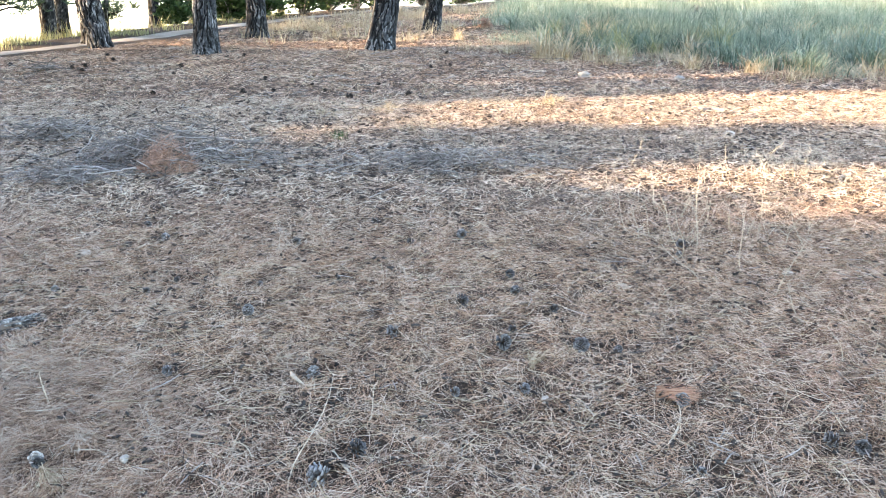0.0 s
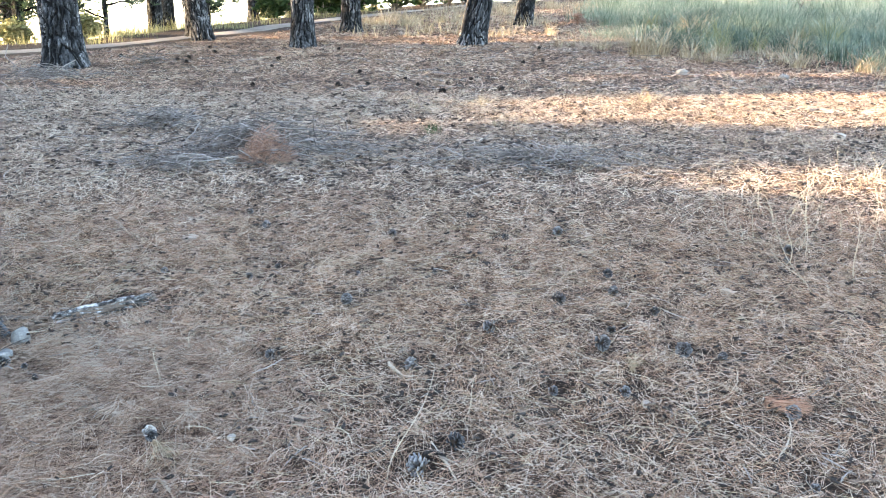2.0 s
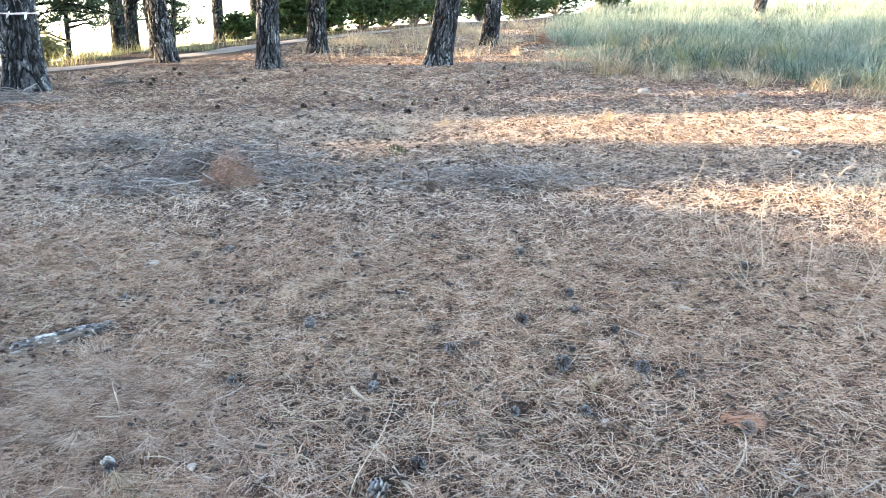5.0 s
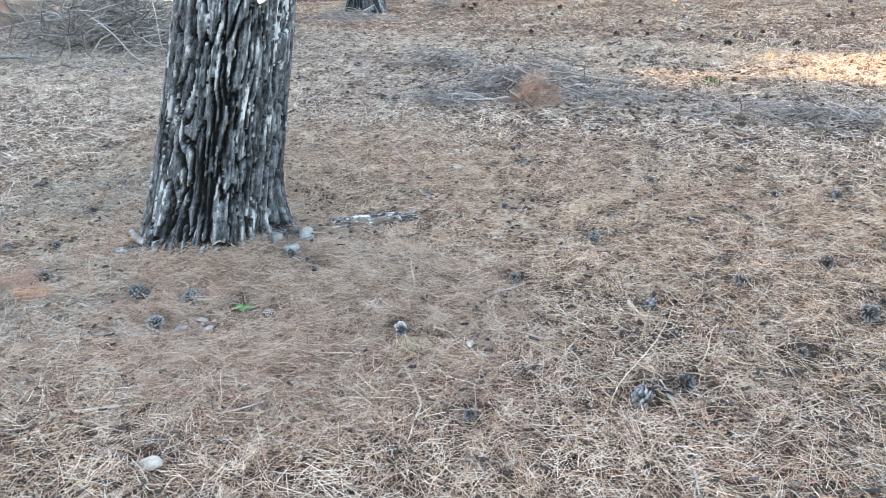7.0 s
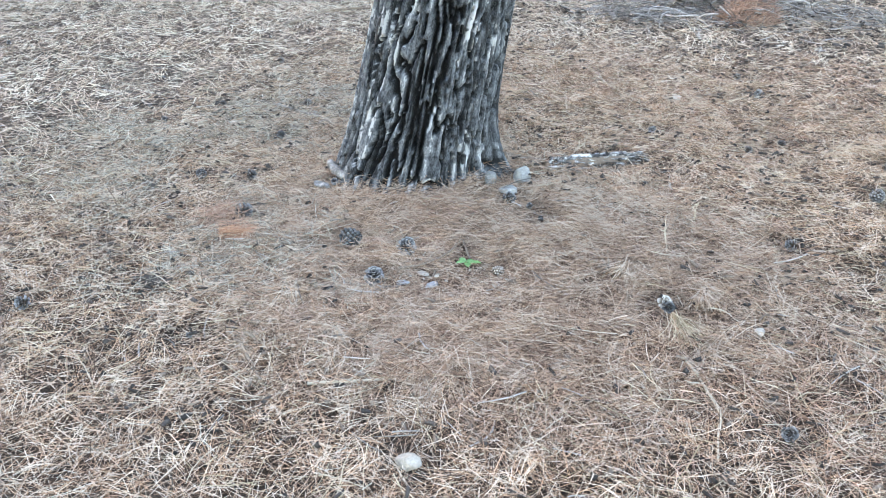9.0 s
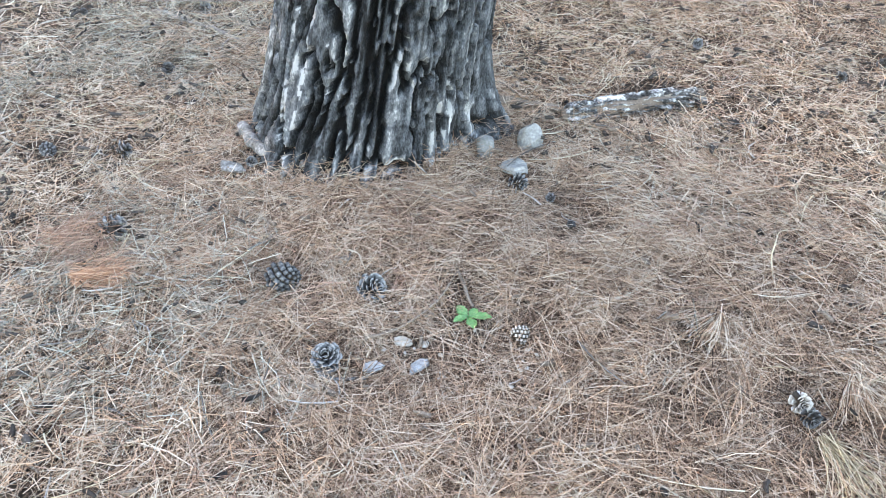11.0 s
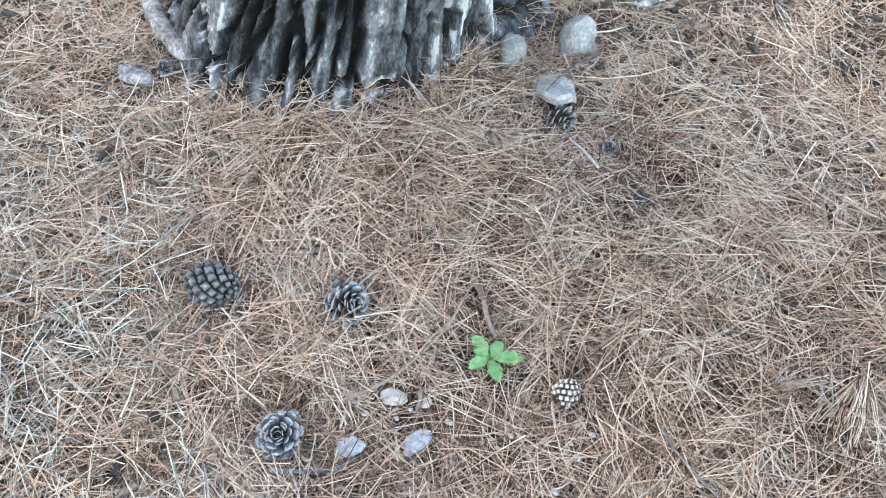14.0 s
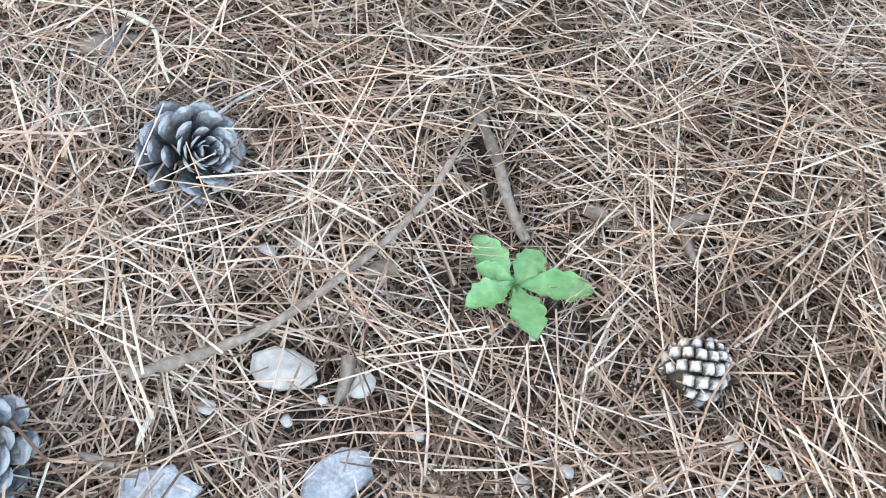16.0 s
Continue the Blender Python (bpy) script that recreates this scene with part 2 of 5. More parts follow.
def child(name, me, parent, label="", m=None):
    ob = new(name, me)
    ob.parent = parent
    if m is not None:
        ob.matrix_basis = m
    return tagged(ob, label)


def joined(pieces):
    """Several (verts, faces) of one face size laid into one."""
    vs, fs, n = [], [], 0
    for v, f in pieces:
        vs.append(v), fs.append(np.asarray(f) + n)
        n += len(v)
    return np.concatenate(vs), np.concatenate(fs)


def lattice(ix, iy, seed):
    h = (ix.astype(np.int64) * 374761393 + iy.astype(np.int64) * 668265263 + seed * 1274126177) & 0x7FFFFFFF
    h = ((h ^ (h >> 13)) * 1274126177) & 0x7FFFFFFF
    return ((h ^ (h >> 16)) & 0xFFFF) / 65535.0


def value_noise(x, y, seed=0):
    x, y = np.asarray(x, float), np.asarray(y, float)
    ix, iy = np.floor(x).astype(np.int64), np.floor(y).astype(np.int64)
    fx, fy = x - ix, y - iy
    fx, fy = fx * fx * (3 - 2 * fx), fy * fy * (3 - 2 * fy)
    a, b = lattice(ix, iy, seed), lattice(ix + 1, iy, seed)
    c, d = lattice(ix, iy + 1, seed), lattice(ix + 1, iy + 1, seed)
    return (a * (1 - fx) + b * fx) * (1 - fy) + (c * (1 - fx) + d * fx) * fy


def fbm(x, y, seed=0, octaves=4):
    x, y = np.asarray(x, float), np.asarray(y, float)
    total, amp = 0.0, 0.5
    for k in range(octaves):
        total = total + amp * value_noise(x * 2 ** k, y * 2 ** k, seed + k)
        amp *= 0.5
    return total


def sstep(a, b, x):
    t = np.clip((x - a) / (b - a), 0, 1)
    return t * t * (3 - 2 * t)


# ---- the lie of the land ----
TRACK = np.array([(-40.0, 9.5), (-25.0, 11.2), (-14.0, 12.4), (-9.6, 13.7), (-8.0, 15.6), (-7.1, 18.3), (-6.4, 21.5), (-5.2, 25.5), (-3.6, 29.5), (-1.6, 34.5), (2.5, 40.0), (12.0, 46.0)])


def beyond_track(x, y):
    """Metres past the dirt track, on its far side (near side: minus)."""
    x, y = np.asarray(x, float), np.asarray(y, float)
    best, sign = np.full(x.shape, 1e9), np.ones(x.shape)
    for (ax, ay), (bx, by) in zip(TRACK[:-1], TRACK[1:]):
        dx, dy = bx - ax, by - ay
        t = np.clip(((x - ax) * dx + (y - ay) * dy) / (dx * dx + dy * dy), 0, 1)
        px, py = x - ax - t * dx, y - ay - t * dy
        d = np.hypot(px, py)
        s = np.sign(dx * py - dy * px)
        sign = np.where(d < best, s, sign)
        best = np.minimum(best, d)
    return best * sign


def ground_z(x, y):
    x, y = np.asarray(x, float), np.asarray(y, float)
    far = np.clip(y, -12, 1e9)
    crest = 34 + 34 * sstep(0, 9, x)
    z = -0.057 + 0.105 * np.where(far < crest, far, crest + 8 * (1 - np.exp(-np.clip(far - crest, 0, None) / 8)))
    s = beyond_track(x, y)
    left = sstep(3.0, -5.0, x + 0.0 * y)
    drop = np.where(s > 1.2, s - 1.2, 0)
    z = z - left * 0.2 * drop * drop / (drop + 4) - (1 - left) * sstep(9, 2, x) * 0.1 * np.clip(s - 4, 0, 1e9)
    away = np.hypot(x + 1, y - 6)
    z = z + sstep(2.5, 9, away) * 0.10 * (fbm(x * 0.45, y * 0.45, 3) - 0.47)
    z = z + 0.06 * np.exp(-((x + 2.575) ** 2 + (y - 2.605) ** 2) / 0.15) - 0.05 * np.exp(-((x + 1.93) ** 2 + (y - 1.97) ** 2) / 0.05)
    z = z + 0.012 * (fbm(x * 3.1, y * 3.1, 9) - 0.47) * sstep(0.5, 2.5, np.hypot(x + 1.9, y - 2.0))
    return z


def gz(x, y):
    return float(ground_z(np.array([x]), np.array([y]))[0])


def axis_steps(lo, hi, fine_lo, fine_hi, step, grow):
    out = list(np.arange(fine_lo, fine_hi + step / 2, step))
    d, p = step, out[-1]
    while p < hi:
        d *= grow
        p += d
        out.append(p)
    d, p = step, out[0]
    while p > lo:
        d *= grow
        p -= d
        out.insert(0, p)
    return np.array(out)


gx, gy = axis_steps(-900, 900, -9, 7, 0.15, 1.09), axis_steps(-300, 1500, -0.5, 16, 0.15, 1.09)
XX, YY = np.meshgrid(gx, gy)
nx, ny = len(gx), len(gy)
ZZ = ground_z(XX, YY)
ZZ = np.maximum(ZZ, -14 + 0 * ZZ)
idx = np.arange(nx * ny).reshape(ny, nx)
quads = np.stack([idx[:-1, :-1], idx[:-1, 1:], idx[1:, 1:], idx[1:, :-1]], -1).reshape(-1, 4)
ground = new("ground", mesh_of("ground", np.stack([XX, YY, ZZ], -1).reshape(-1, 3), quads, M_SOIL, True))
tagged(ground, "brown forest floor of soil under pine needle litter", "ground", kind="structure")

# dirt track
seg = []
for (ax, ay), (bx, by) in zip(TRACK[:-1], TRACK[1:]):
    n = max(2, int(math.hypot(bx - ax, by - ay) / 0.5))
    seg += [(ax + (bx - ax) * k / n, ay + (by - ay) * k / n) for k in range(n)]
seg = np.array(seg)
for _ in range(4):
    seg[1:-1] = (seg[:-2] + 2 * seg[1:-1] + seg[2:]) / 4
tan = np.gradient(seg, axis=0)
tan /= np.linalg.norm(tan, axis=1)[:, None]
nor = np.stack([-tan[:, 1], tan[:, 0]], 1)
cols = np.linspace(-1, 1, 9)
half = 0.4 + 0.5 * (fbm(np.arange(len(seg)) * 0.3, 0 * seg[:, 0], 5) - 0.5)
tv = seg[:, None, :] + nor[:, None, :] * (cols[None, :, None] * half[:, None, None])
tz = ground_z(tv[..., 0], tv[..., 1]) + 0.012 - 0.03 * (np.abs(cols) > 0.99)[None, :]
ti = np.arange(tz.size).reshape(tz.shape)
track = new("path", mesh_of("path", np.concatenate([tv, tz[..., None]], -1).reshape(-1, 3),
            np.stack([ti[:-1, :-1], ti[:-1, 1:], ti[1:, 1:], ti[1:, :-1]], -1).reshape(-1, 4), M_ROAD, True))
tagged(track, "pale dirt track running behind the pines", "path", kind="structure")


# ---- strands: needles, blades, stalks ----
def strands(c, heading, length, width, bend, pitch, segs=2, closed=False, sag=0.0, lift=0.0, roll=None):
    """Thin curved strands about the points c: tents in section, or closed prisms. bend curves them sideways, sag lets the ends droop."""
    n = len(c)
    s = np.linspace(-0.5, 0.5, segs + 1)[None, :]
    d = np.stack([np.cos(heading), np.sin(heading)], 1)
    q = np.stack([-d[:, 1], d[:, 0]], 1)
    L = length[:, None]
    along, side = s * L, bend[:, None] * L * (s * s - 0.08)
    p = np.empty((n, segs + 1, 3))
    p[..., :2] = c[:, None, :2] + d[:, None, :] * along[..., None] + q[:, None, :] * side[..., None]
    p[..., 2] = c[:, None, 2] + along * np.sin(pitch)[:, None] - sag * L * s * s + lift
    w = width[:, None] * (1 - 0.75 * np.clip(s + 0.1, 0, 1) ** 1.5 * 1.4)
    off = q[:, None, :] * w[..., None] * 0.5
    if roll is not None:
        # flat needles, each turned about its own length
        rise = np.sin(roll)[:, None] * w * 0.5
        a, b = p.copy(), p.copy()
        a[..., :2] -= off * np.cos(roll)[:, None, None]
        b[..., :2] += off * np.cos(roll)[:, None, None]
        a[..., 2] -= rise
        b[..., 2] += rise
        v = np.stack([a, b], 2).reshape(-1, 3)
        k = np.arange(n)[:, None] * (segs + 1) * 2 + np.arange(segs)[None, :] * 2
        return v, np.stack([k, k + 1, k + 3, k + 2], -1).reshape(-1, 4)
    a, b, t = p.copy(), p.copy(), p.copy()
    a[..., :2] -= off
    b[..., :2] += off
    t[..., 2] += w * 0.55
    v = np.stack([a, t, b], 2).reshape(-1, 3)
    base = (np.arange(n) * (segs + 1) * 3)[:, None, None]
    k = (np.arange(segs) * 3)[None, :, None]
    fs = [np.stack([0 * k[..., 0] + 0, 1 + 0 * k[..., 0], 4 + 0 * k[..., 0], 3 + 0 * k[..., 0]], -1) + k + base,
          np.stack([1 + 0 * k[..., 0], 2 + 0 * k[..., 0], 5 + 0 * k[..., 0], 4 + 0 * k[..., 0]], -1) + k + base]
    if closed:
        fs.append(np.stack([2 + 0 * k[..., 0], 0 * k[..., 0], 3 + 0 * k[..., 0], 5 + 0 * k[..., 0]], -1) + k + base)
    return v, np.concatenate([f.reshape(-1, 4) for f in fs])


def blades(root, heading, height, lean, width, segs=3):
    """Standing grass blades: they rise from root and arch over along heading."""
    n = len(root)
    s = np.linspace(0, 1, segs + 1)[None, :]
    d = np.stack([np.cos(heading), np.sin(heading)], 1)
    q = np.stack([-d[:, 1], d[:, 0]], 1)
    h = height[:, None]
    out = lean[:, None] * h * s ** 1.7
    p = np.empty((n, segs + 1, 3))
    p[..., :2] = root[:, None, :2] + d[:, None, :] * out[..., None]
    p[..., 2] = root[:, None, 2] - 0.01 + h * s * (1 - 0.35 * lean[:, None] * s)
    w = width[:, None] * (1.05 - s) ** 0.7
    a, b = p.copy(), p.copy()
    a[..., :2] -= q[:, None, :] * w[..., None] / 2
    b[..., :2] += q[:, None, :] * w[..., None] / 2
    v = np.stack([a, b], 2).reshape(-1, 3)
    base = (np.arange(n) * (segs + 1) * 2)[:, None, None]
    k = (np.arange(segs) * 2)[None, :, None]
    o = 0 * k[..., 0]
    return v, (np.stack([o, o + 1, o + 3, o + 2], -1) + k + base).reshape(-1, 4)


def tube(points, radii, sides=6, cap=True):
    """A tapered tube through points."""
    pts = np.asarray(points, float)
    t = np.gradient(pts, axis=0)
    t /= np.linalg.norm(t, axis=1)[:, None] + 1e-9
    ref = np.where(np.abs(t[:, 2:3]) > 0.9, np.array([[1.0, 0, 0]]), np.array([[0, 0, 1.0]]))
    u = np.cross(t, ref)
    u /= np.linalg.norm(u, axis=1)[:, None] + 1e-9
    w = np.cross(u, t)
    a = np.arange(sides) * 2 * np.pi / sides
    r = np.asarray(radii, float)[:, None, None]
    v = pts[:, None, :] + r * (np.cos(a)[None, :, None] * u[:, None, :] + np.sin(a)[None, :, None] * w[:, None, :])
    n = len(pts)
    i = np.arange(n * sides).reshape(n, sides)
    j = np.roll(i, -1, 1)
    f = np.stack([i[:-1], j[:-1], j[1:], i[1:]], -1).reshape(-1, 4)
    v = v.reshape(-1, 3)
    if cap:
        v = np.concatenate([v, pts[:1], pts[-1:]])
        c0, c1 = n * sides, n * sides + 1
        f = np.concatenate([f, np.stack([j[0, ::2], i[0, ::2], np.full(len(i[0, ::2]), c0), np.roll(i[0, ::2], -1)], -1)[:0],
                            np.array([[i[0, k], c0, i[0, (k + 2) % sides], i[0, (k + 1) % sides]] for k in range(0, sides - 1, 2)]),
                            np.array([[i[-1, k], i[-1, (k + 1) % sides], i[-1, (k + 2) % sides], c1] for k in range(0, sides - 1, 2)])])
    return v, f


def wavy(a, b, n=8, wob=0.05, seed=0, lift=0.0):
    """A wandering line from a to b."""
    r = np.random.default_rng(seed)
    a, b = np.asarray(a, float), np.asarray(b, float)
    s = np.linspace(0, 1, n)[:, None]
    L = np.linalg.norm(b - a)
    p = a + (b - a) * s
    ph = r.uniform(0, 6.28, 3)
    for k in range(3):
        p[:, k] += wob * L * (0.6 if k == 2 else 1) * (np.sin(s[:, 0] * 5 + ph[k]) - np.sin(ph[k]) * (1 - s[:, 0]) - np.sin(5 + ph[k]) * s[:, 0])
    p[:, 2] += lift * np.sin(s[:, 0] * np.pi)
    return p


# ---- pine trunks ----
def round_noise(x, y, period, seed):
    """Value noise that closes on itself after period steps of x."""
    ix, iy = np.floor(x).astype(np.int64), np.floor(y).astype(np.int64)
    fx, fy = x - ix, y - iy
    fx, fy = fx * fx * (3 - 2 * fx), fy * fy * (3 - 2 * fy)
    i0, i1 = np.mod(ix, period), np.mod(ix + 1, period)
    a, b = lattice(i0, iy, seed), lattice(i1, iy, seed)
    c, d = lattice(i0, iy + 1, seed), lattice(i1, iy + 1, seed)
    return (a * (1 - fx) + b * fx) * (1 - fy) + (c * (1 - fx) + d * fx) * fy


def cracked(x, y, period, seed):
    """Angular cells that close on themselves after period steps of x: each cell's own number, and the distance to its edge."""
    ix, iy = np.floor(x).astype(np.int64), np.floor(y).astype(np.int64)
    d1, d2, own = np.full(x.shape, 9.0), np.full(x.shape, 9.0), np.zeros(x.shape)
    for ox in (-1, 0, 1):
        for oy in (-1, 0, 1):
            cx, cy = ix + ox, iy + oy
            w = np.mod(cx, period)
            d = np.hypot(cx + 0.1 + 0.8 * lattice(w, cy, seed) - x, cy + 0.1 + 0.8 * lattice(w, cy, seed + 1) - y)
            near = d < d1
            d2 = np.where(near, d1, np.minimum(d2, d))
            own = np.where(near, lattice(w, cy, seed + 2), own)
            d1 = np.where(near, d, d1)
    return own, d2 - d1


def lenses(x, y, period, seed):
    """Long staggered lens-shaped cells that close on themselves after period (even) steps of x: each cell's own number, the distance to its edge, the side of the cell."""
    ix = np.floor(x).astype(np.int64)
    d1, d2, own, side = np.full(x.shape, 9.0), np.full(x.shape, 9.0), np.zeros(x.shape), np.zeros(x.shape)
    for ox in (-1, 0, 1):
        cx = ix + ox
        w = np.mod(cx, period)
        shift = 0.5 * np.mod(w, 2)
        iy = np.floor(y - shift).astype(np.int64)
        for oy in (-1, 0, 1):
            cy = iy + oy
            px = cx + 0.5 + 0.55 * (lattice(w, cy, seed) - 0.5)
            py = cy + 0.5 + shift + 0.6 * (lattice(w, cy, seed + 1) - 0.5)
            d = np.hypot(px - x, (py - y) * 0.85)
            near = d < d1
            d2 = np.where(near, d1, np.minimum(d2, d))
            own = np.where(near, lattice(w, cy, seed + 2), own)
            side = np.where(near, x - px, side)
            d1 = np.where(near, d, d1)
    return own, d2 - d1, side


def bark_relief(theta, v, around, rows, seed, girth=1.8, big=1.0):
    """Ridges that braid, pinch and lean, layered and flaking, over broad dark furrows with black cracks.
    0 in the cracks, about 1 on the ridges; and a tone: grey ridges, pale flaked rims on one side, dark furrows and
    black cracks with their shade put into the colour."""
    U = theta / (2 * np.pi) * around
    half = around // 2
    W = U + 1.7 * (round_noise(U * 0.5, v * 3.4, half, seed + 6) - 0.5) + 0.7 * (round_noise(U, v * 9, around, seed + 7) - 0.5) + 0.22 * (round_noise(U * 3, v * 30, around * 3, seed + 8) - 0.5)
    Y = v * rows + 0.5 * (round_noise(U, v * 7, around, seed + 9) - 0.5)
    own, e, side = lenses(W, Y, around, seed)
    # metres to the edge of the ridge, by the slope of the field
    slope = np.hypot(np.gradient(e, axis=1) / (np.gradient(U, axis=1) * girth / around), np.gradient(e, axis=0) / np.gradient(v, axis=0))
    rough = round_noise(U * 4, v * 34, around * 4, seed + 11)
    streak = round_noise(U * 7, v * 12, around * 7, seed + 12)
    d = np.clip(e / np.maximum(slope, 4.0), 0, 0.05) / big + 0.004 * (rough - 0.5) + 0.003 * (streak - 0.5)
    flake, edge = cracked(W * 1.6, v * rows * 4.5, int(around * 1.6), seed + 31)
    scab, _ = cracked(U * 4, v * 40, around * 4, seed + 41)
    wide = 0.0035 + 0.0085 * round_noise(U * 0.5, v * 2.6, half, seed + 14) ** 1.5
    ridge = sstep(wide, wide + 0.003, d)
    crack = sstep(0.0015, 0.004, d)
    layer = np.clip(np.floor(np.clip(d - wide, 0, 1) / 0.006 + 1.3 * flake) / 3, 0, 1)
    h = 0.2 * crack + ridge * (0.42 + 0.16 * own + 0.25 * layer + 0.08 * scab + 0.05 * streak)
    # dark inner bark plus painted crack shade, deeper on one side of each ridge
    furrow_shade = crack * (0.2 + 0.12 * flake + 0.16 * (streak - 0.5)) * np.where(side < 0, 1.0, 0.3)
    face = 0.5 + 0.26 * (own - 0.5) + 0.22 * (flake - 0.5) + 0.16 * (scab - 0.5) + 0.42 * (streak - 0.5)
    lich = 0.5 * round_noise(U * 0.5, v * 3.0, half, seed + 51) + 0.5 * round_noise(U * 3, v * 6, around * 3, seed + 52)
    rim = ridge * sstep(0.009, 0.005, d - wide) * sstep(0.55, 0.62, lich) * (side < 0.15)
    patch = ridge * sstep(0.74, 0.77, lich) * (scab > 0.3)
    tone = furrow_shade * (1 - ridge) + ridge * face * (0.8 + 0.2 * sstep(0, 0.08, edge)) + 0.42 * np.maximum(rim, patch)
    return h, np.clip(tone, 0, 1.05)


def trunk_mesh(base, lean, radius, height, flare, cols, rows, depth, plates, plate_rows, seed, mat, fine_to=None, taper=None, spur=None):
    """base: where the axis meets the ground; lean: metres sideways for each metre up."""
    s = np.linspace(0, 1, rows)
    zz = -0.12 + (height + 0.12) * s
    if fine_to:
        zz = np.concatenate([np.linspace(-0.12, fine_to, int(rows * 0.75), endpoint=False), np.linspace(fine_to, height, rows - int(rows * 0.75))])
    if taper:
        zz = np.concatenate([np.linspace(-0.12, 1.75, int(rows * 0.82), endpoint=False), np.linspace(1.75, height, rows - int(rows * 0.82))])
    th = np.linspace(0, 2 * np.pi, cols, endpoint=False)
    if taper:
        th = th + 0.55 * np.sin(th + 1.0)
    T, Z = np.meshgrid(th, zz)
    up = np.clip(Z, 0, None)
    r = radius * (1 - 0.55 * up / max(height, 1) * (height > 3)) + flare * np.exp(-up / 0.16)
    if taper:
        r = np.maximum(radius - taper * up, radius * 0.45) + flare * np.exp(-up / 0.15)
    if spur:
        gap = np.mod(T - spur[0] + np.pi, 2 * np.pi) - np.pi
        r = r + spur[1] * np.exp(-(gap / 0.28) ** 2) * np.exp(-up / 0.13)
    lobes = 0.5 * np.cos(3 * T + seed) + 0.3 * np.cos(5 * T + 2.1 * seed) + 0.25 * np.cos(2 * T + seed * 0.7)
    r = r + lobes * (0.025 * radius + 0.25 * flare * np.exp(-up / 0.13))
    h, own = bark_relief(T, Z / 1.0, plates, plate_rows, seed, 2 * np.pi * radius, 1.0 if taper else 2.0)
    r = r + depth * (h - 0.7)
    sway = 0.0 if taper else 0.03 * np.sin(Z * 0.9 + seed)
    X = base[0] + lean[0] * Z + r * np.cos(T) + sway
    Y = base[1] + lean[1] * Z + r * np.sin(T)
    v = np.stack([X, Y, base[2] + Z], -1).reshape(-1, 3)
    i = np.arange(rows * cols).reshape(rows, cols)
    j = np.roll(i, -1, 1)
    f = np.stack([i[:-1], j[:-1], j[1:], i[1:]], -1).reshape(-1, 4)
    me = mesh_of("trunk", v - np.array(base), f, mat, taper is None)
    me.attributes.new("painted_tone", "FLOAT", "POINT").data.foreach_set("value", own.ravel().astype(np.float32))
    return me


def tufts(centres, size, count, r, broad=0.1):
    """Brushes of pine needles: count strands standing round each centre."""
    n = len(centres) * count
    c = np.repeat(centres, count, 0)
    d = r.normal(size=(n, 3))
    d[:, 2] = np.abs(d[:, 2]) * 0.8 + 0.1
    d /= np.linalg.norm(d, axis=1)[:, None]
    L = size * r.uniform(0.6, 1.2, n)
    q = np.cross(d, r.normal(size=(n, 3)))
    q /= np.linalg.norm(q, axis=1)[:, None] + 1e-9
    w = broad * L
    tip = c + d * L[:, None]
    v = np.stack([c - q * w[:, None] * 0.3, c + q * w[:, None] * 0.3, tip + q * w[:, None] * 0.5, tip - q * w[:, None] * 0.5], 1).reshape(-1, 3)
    return v, np.arange(n * 4).reshape(n, 4)


def pine_tree(x, y, radius, height, lean, seed, low=3.0, spread=2.6, label="tall pine with fissured grey-brown bark", limbs=16, brushes=26,
              cols=72, rows=160, depth=0.03, group="pines of the grove", mat=None, dense=10, size=0.3, broad=0.12):
    r = np.random.default_rng(seed)
    base = (x, y, gz(x, y))
    root = tagged(new("pine_tree"), label, "tree", group)
    root.location = base
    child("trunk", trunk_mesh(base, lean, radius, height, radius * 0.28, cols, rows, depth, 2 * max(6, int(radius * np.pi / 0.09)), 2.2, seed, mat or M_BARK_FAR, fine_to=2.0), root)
    wood, spots = [], []
    for k in range(limbs):
        s = (k + r.uniform(0.1, 0.9)) / limbs
        z = low + (height - low) * s
        az = r.uniform(0, 2 * np.pi)
        L = spread * (1.05 - 0.75 * s) * r.uniform(0.7, 1.15)
        a = np.array([lean[0] * z, lean[1] * z, z])
        b = a + np.array([math.cos(az) * L, math.sin(az) * L, L * r.uniform(-0.12, 0.45)])
        line = wavy(a, b, 7, 0.06, seed * 100 + k, lift=0.06 * L)
        wood.append(tube(line, np.linspace(0.045, 0.01, 7) * (0.6 + radius), 5))
        for _ in range(brushes):
            p = line[r.integers(2, 7)] + r.normal(size=3) * np.array([0.34, 0.34, 0.2]) * (0.5 + 0.25 * L)
            spots.append(p)
            if r.random() < 0.2:
                q = line[r.integers(2, 6)]
                wood.append(tube(np.linspace(q, p, 4), np.linspace(0.012, 0.004, 4), 3, cap=False))
    v, f = joined(wood)
    child("limbs", mesh_of("limbs", v, f, M_BARK_FAR, True), root, "thin dark branches")["kind"] = "stuff"
    v, f = tufts(np.array(spots), size, dense, r, broad)
    child("crown", mesh_of("crown", v, f, M_PINE), root, "green needle foliage in loose brushes")["kind"] = "stuff"
    return root


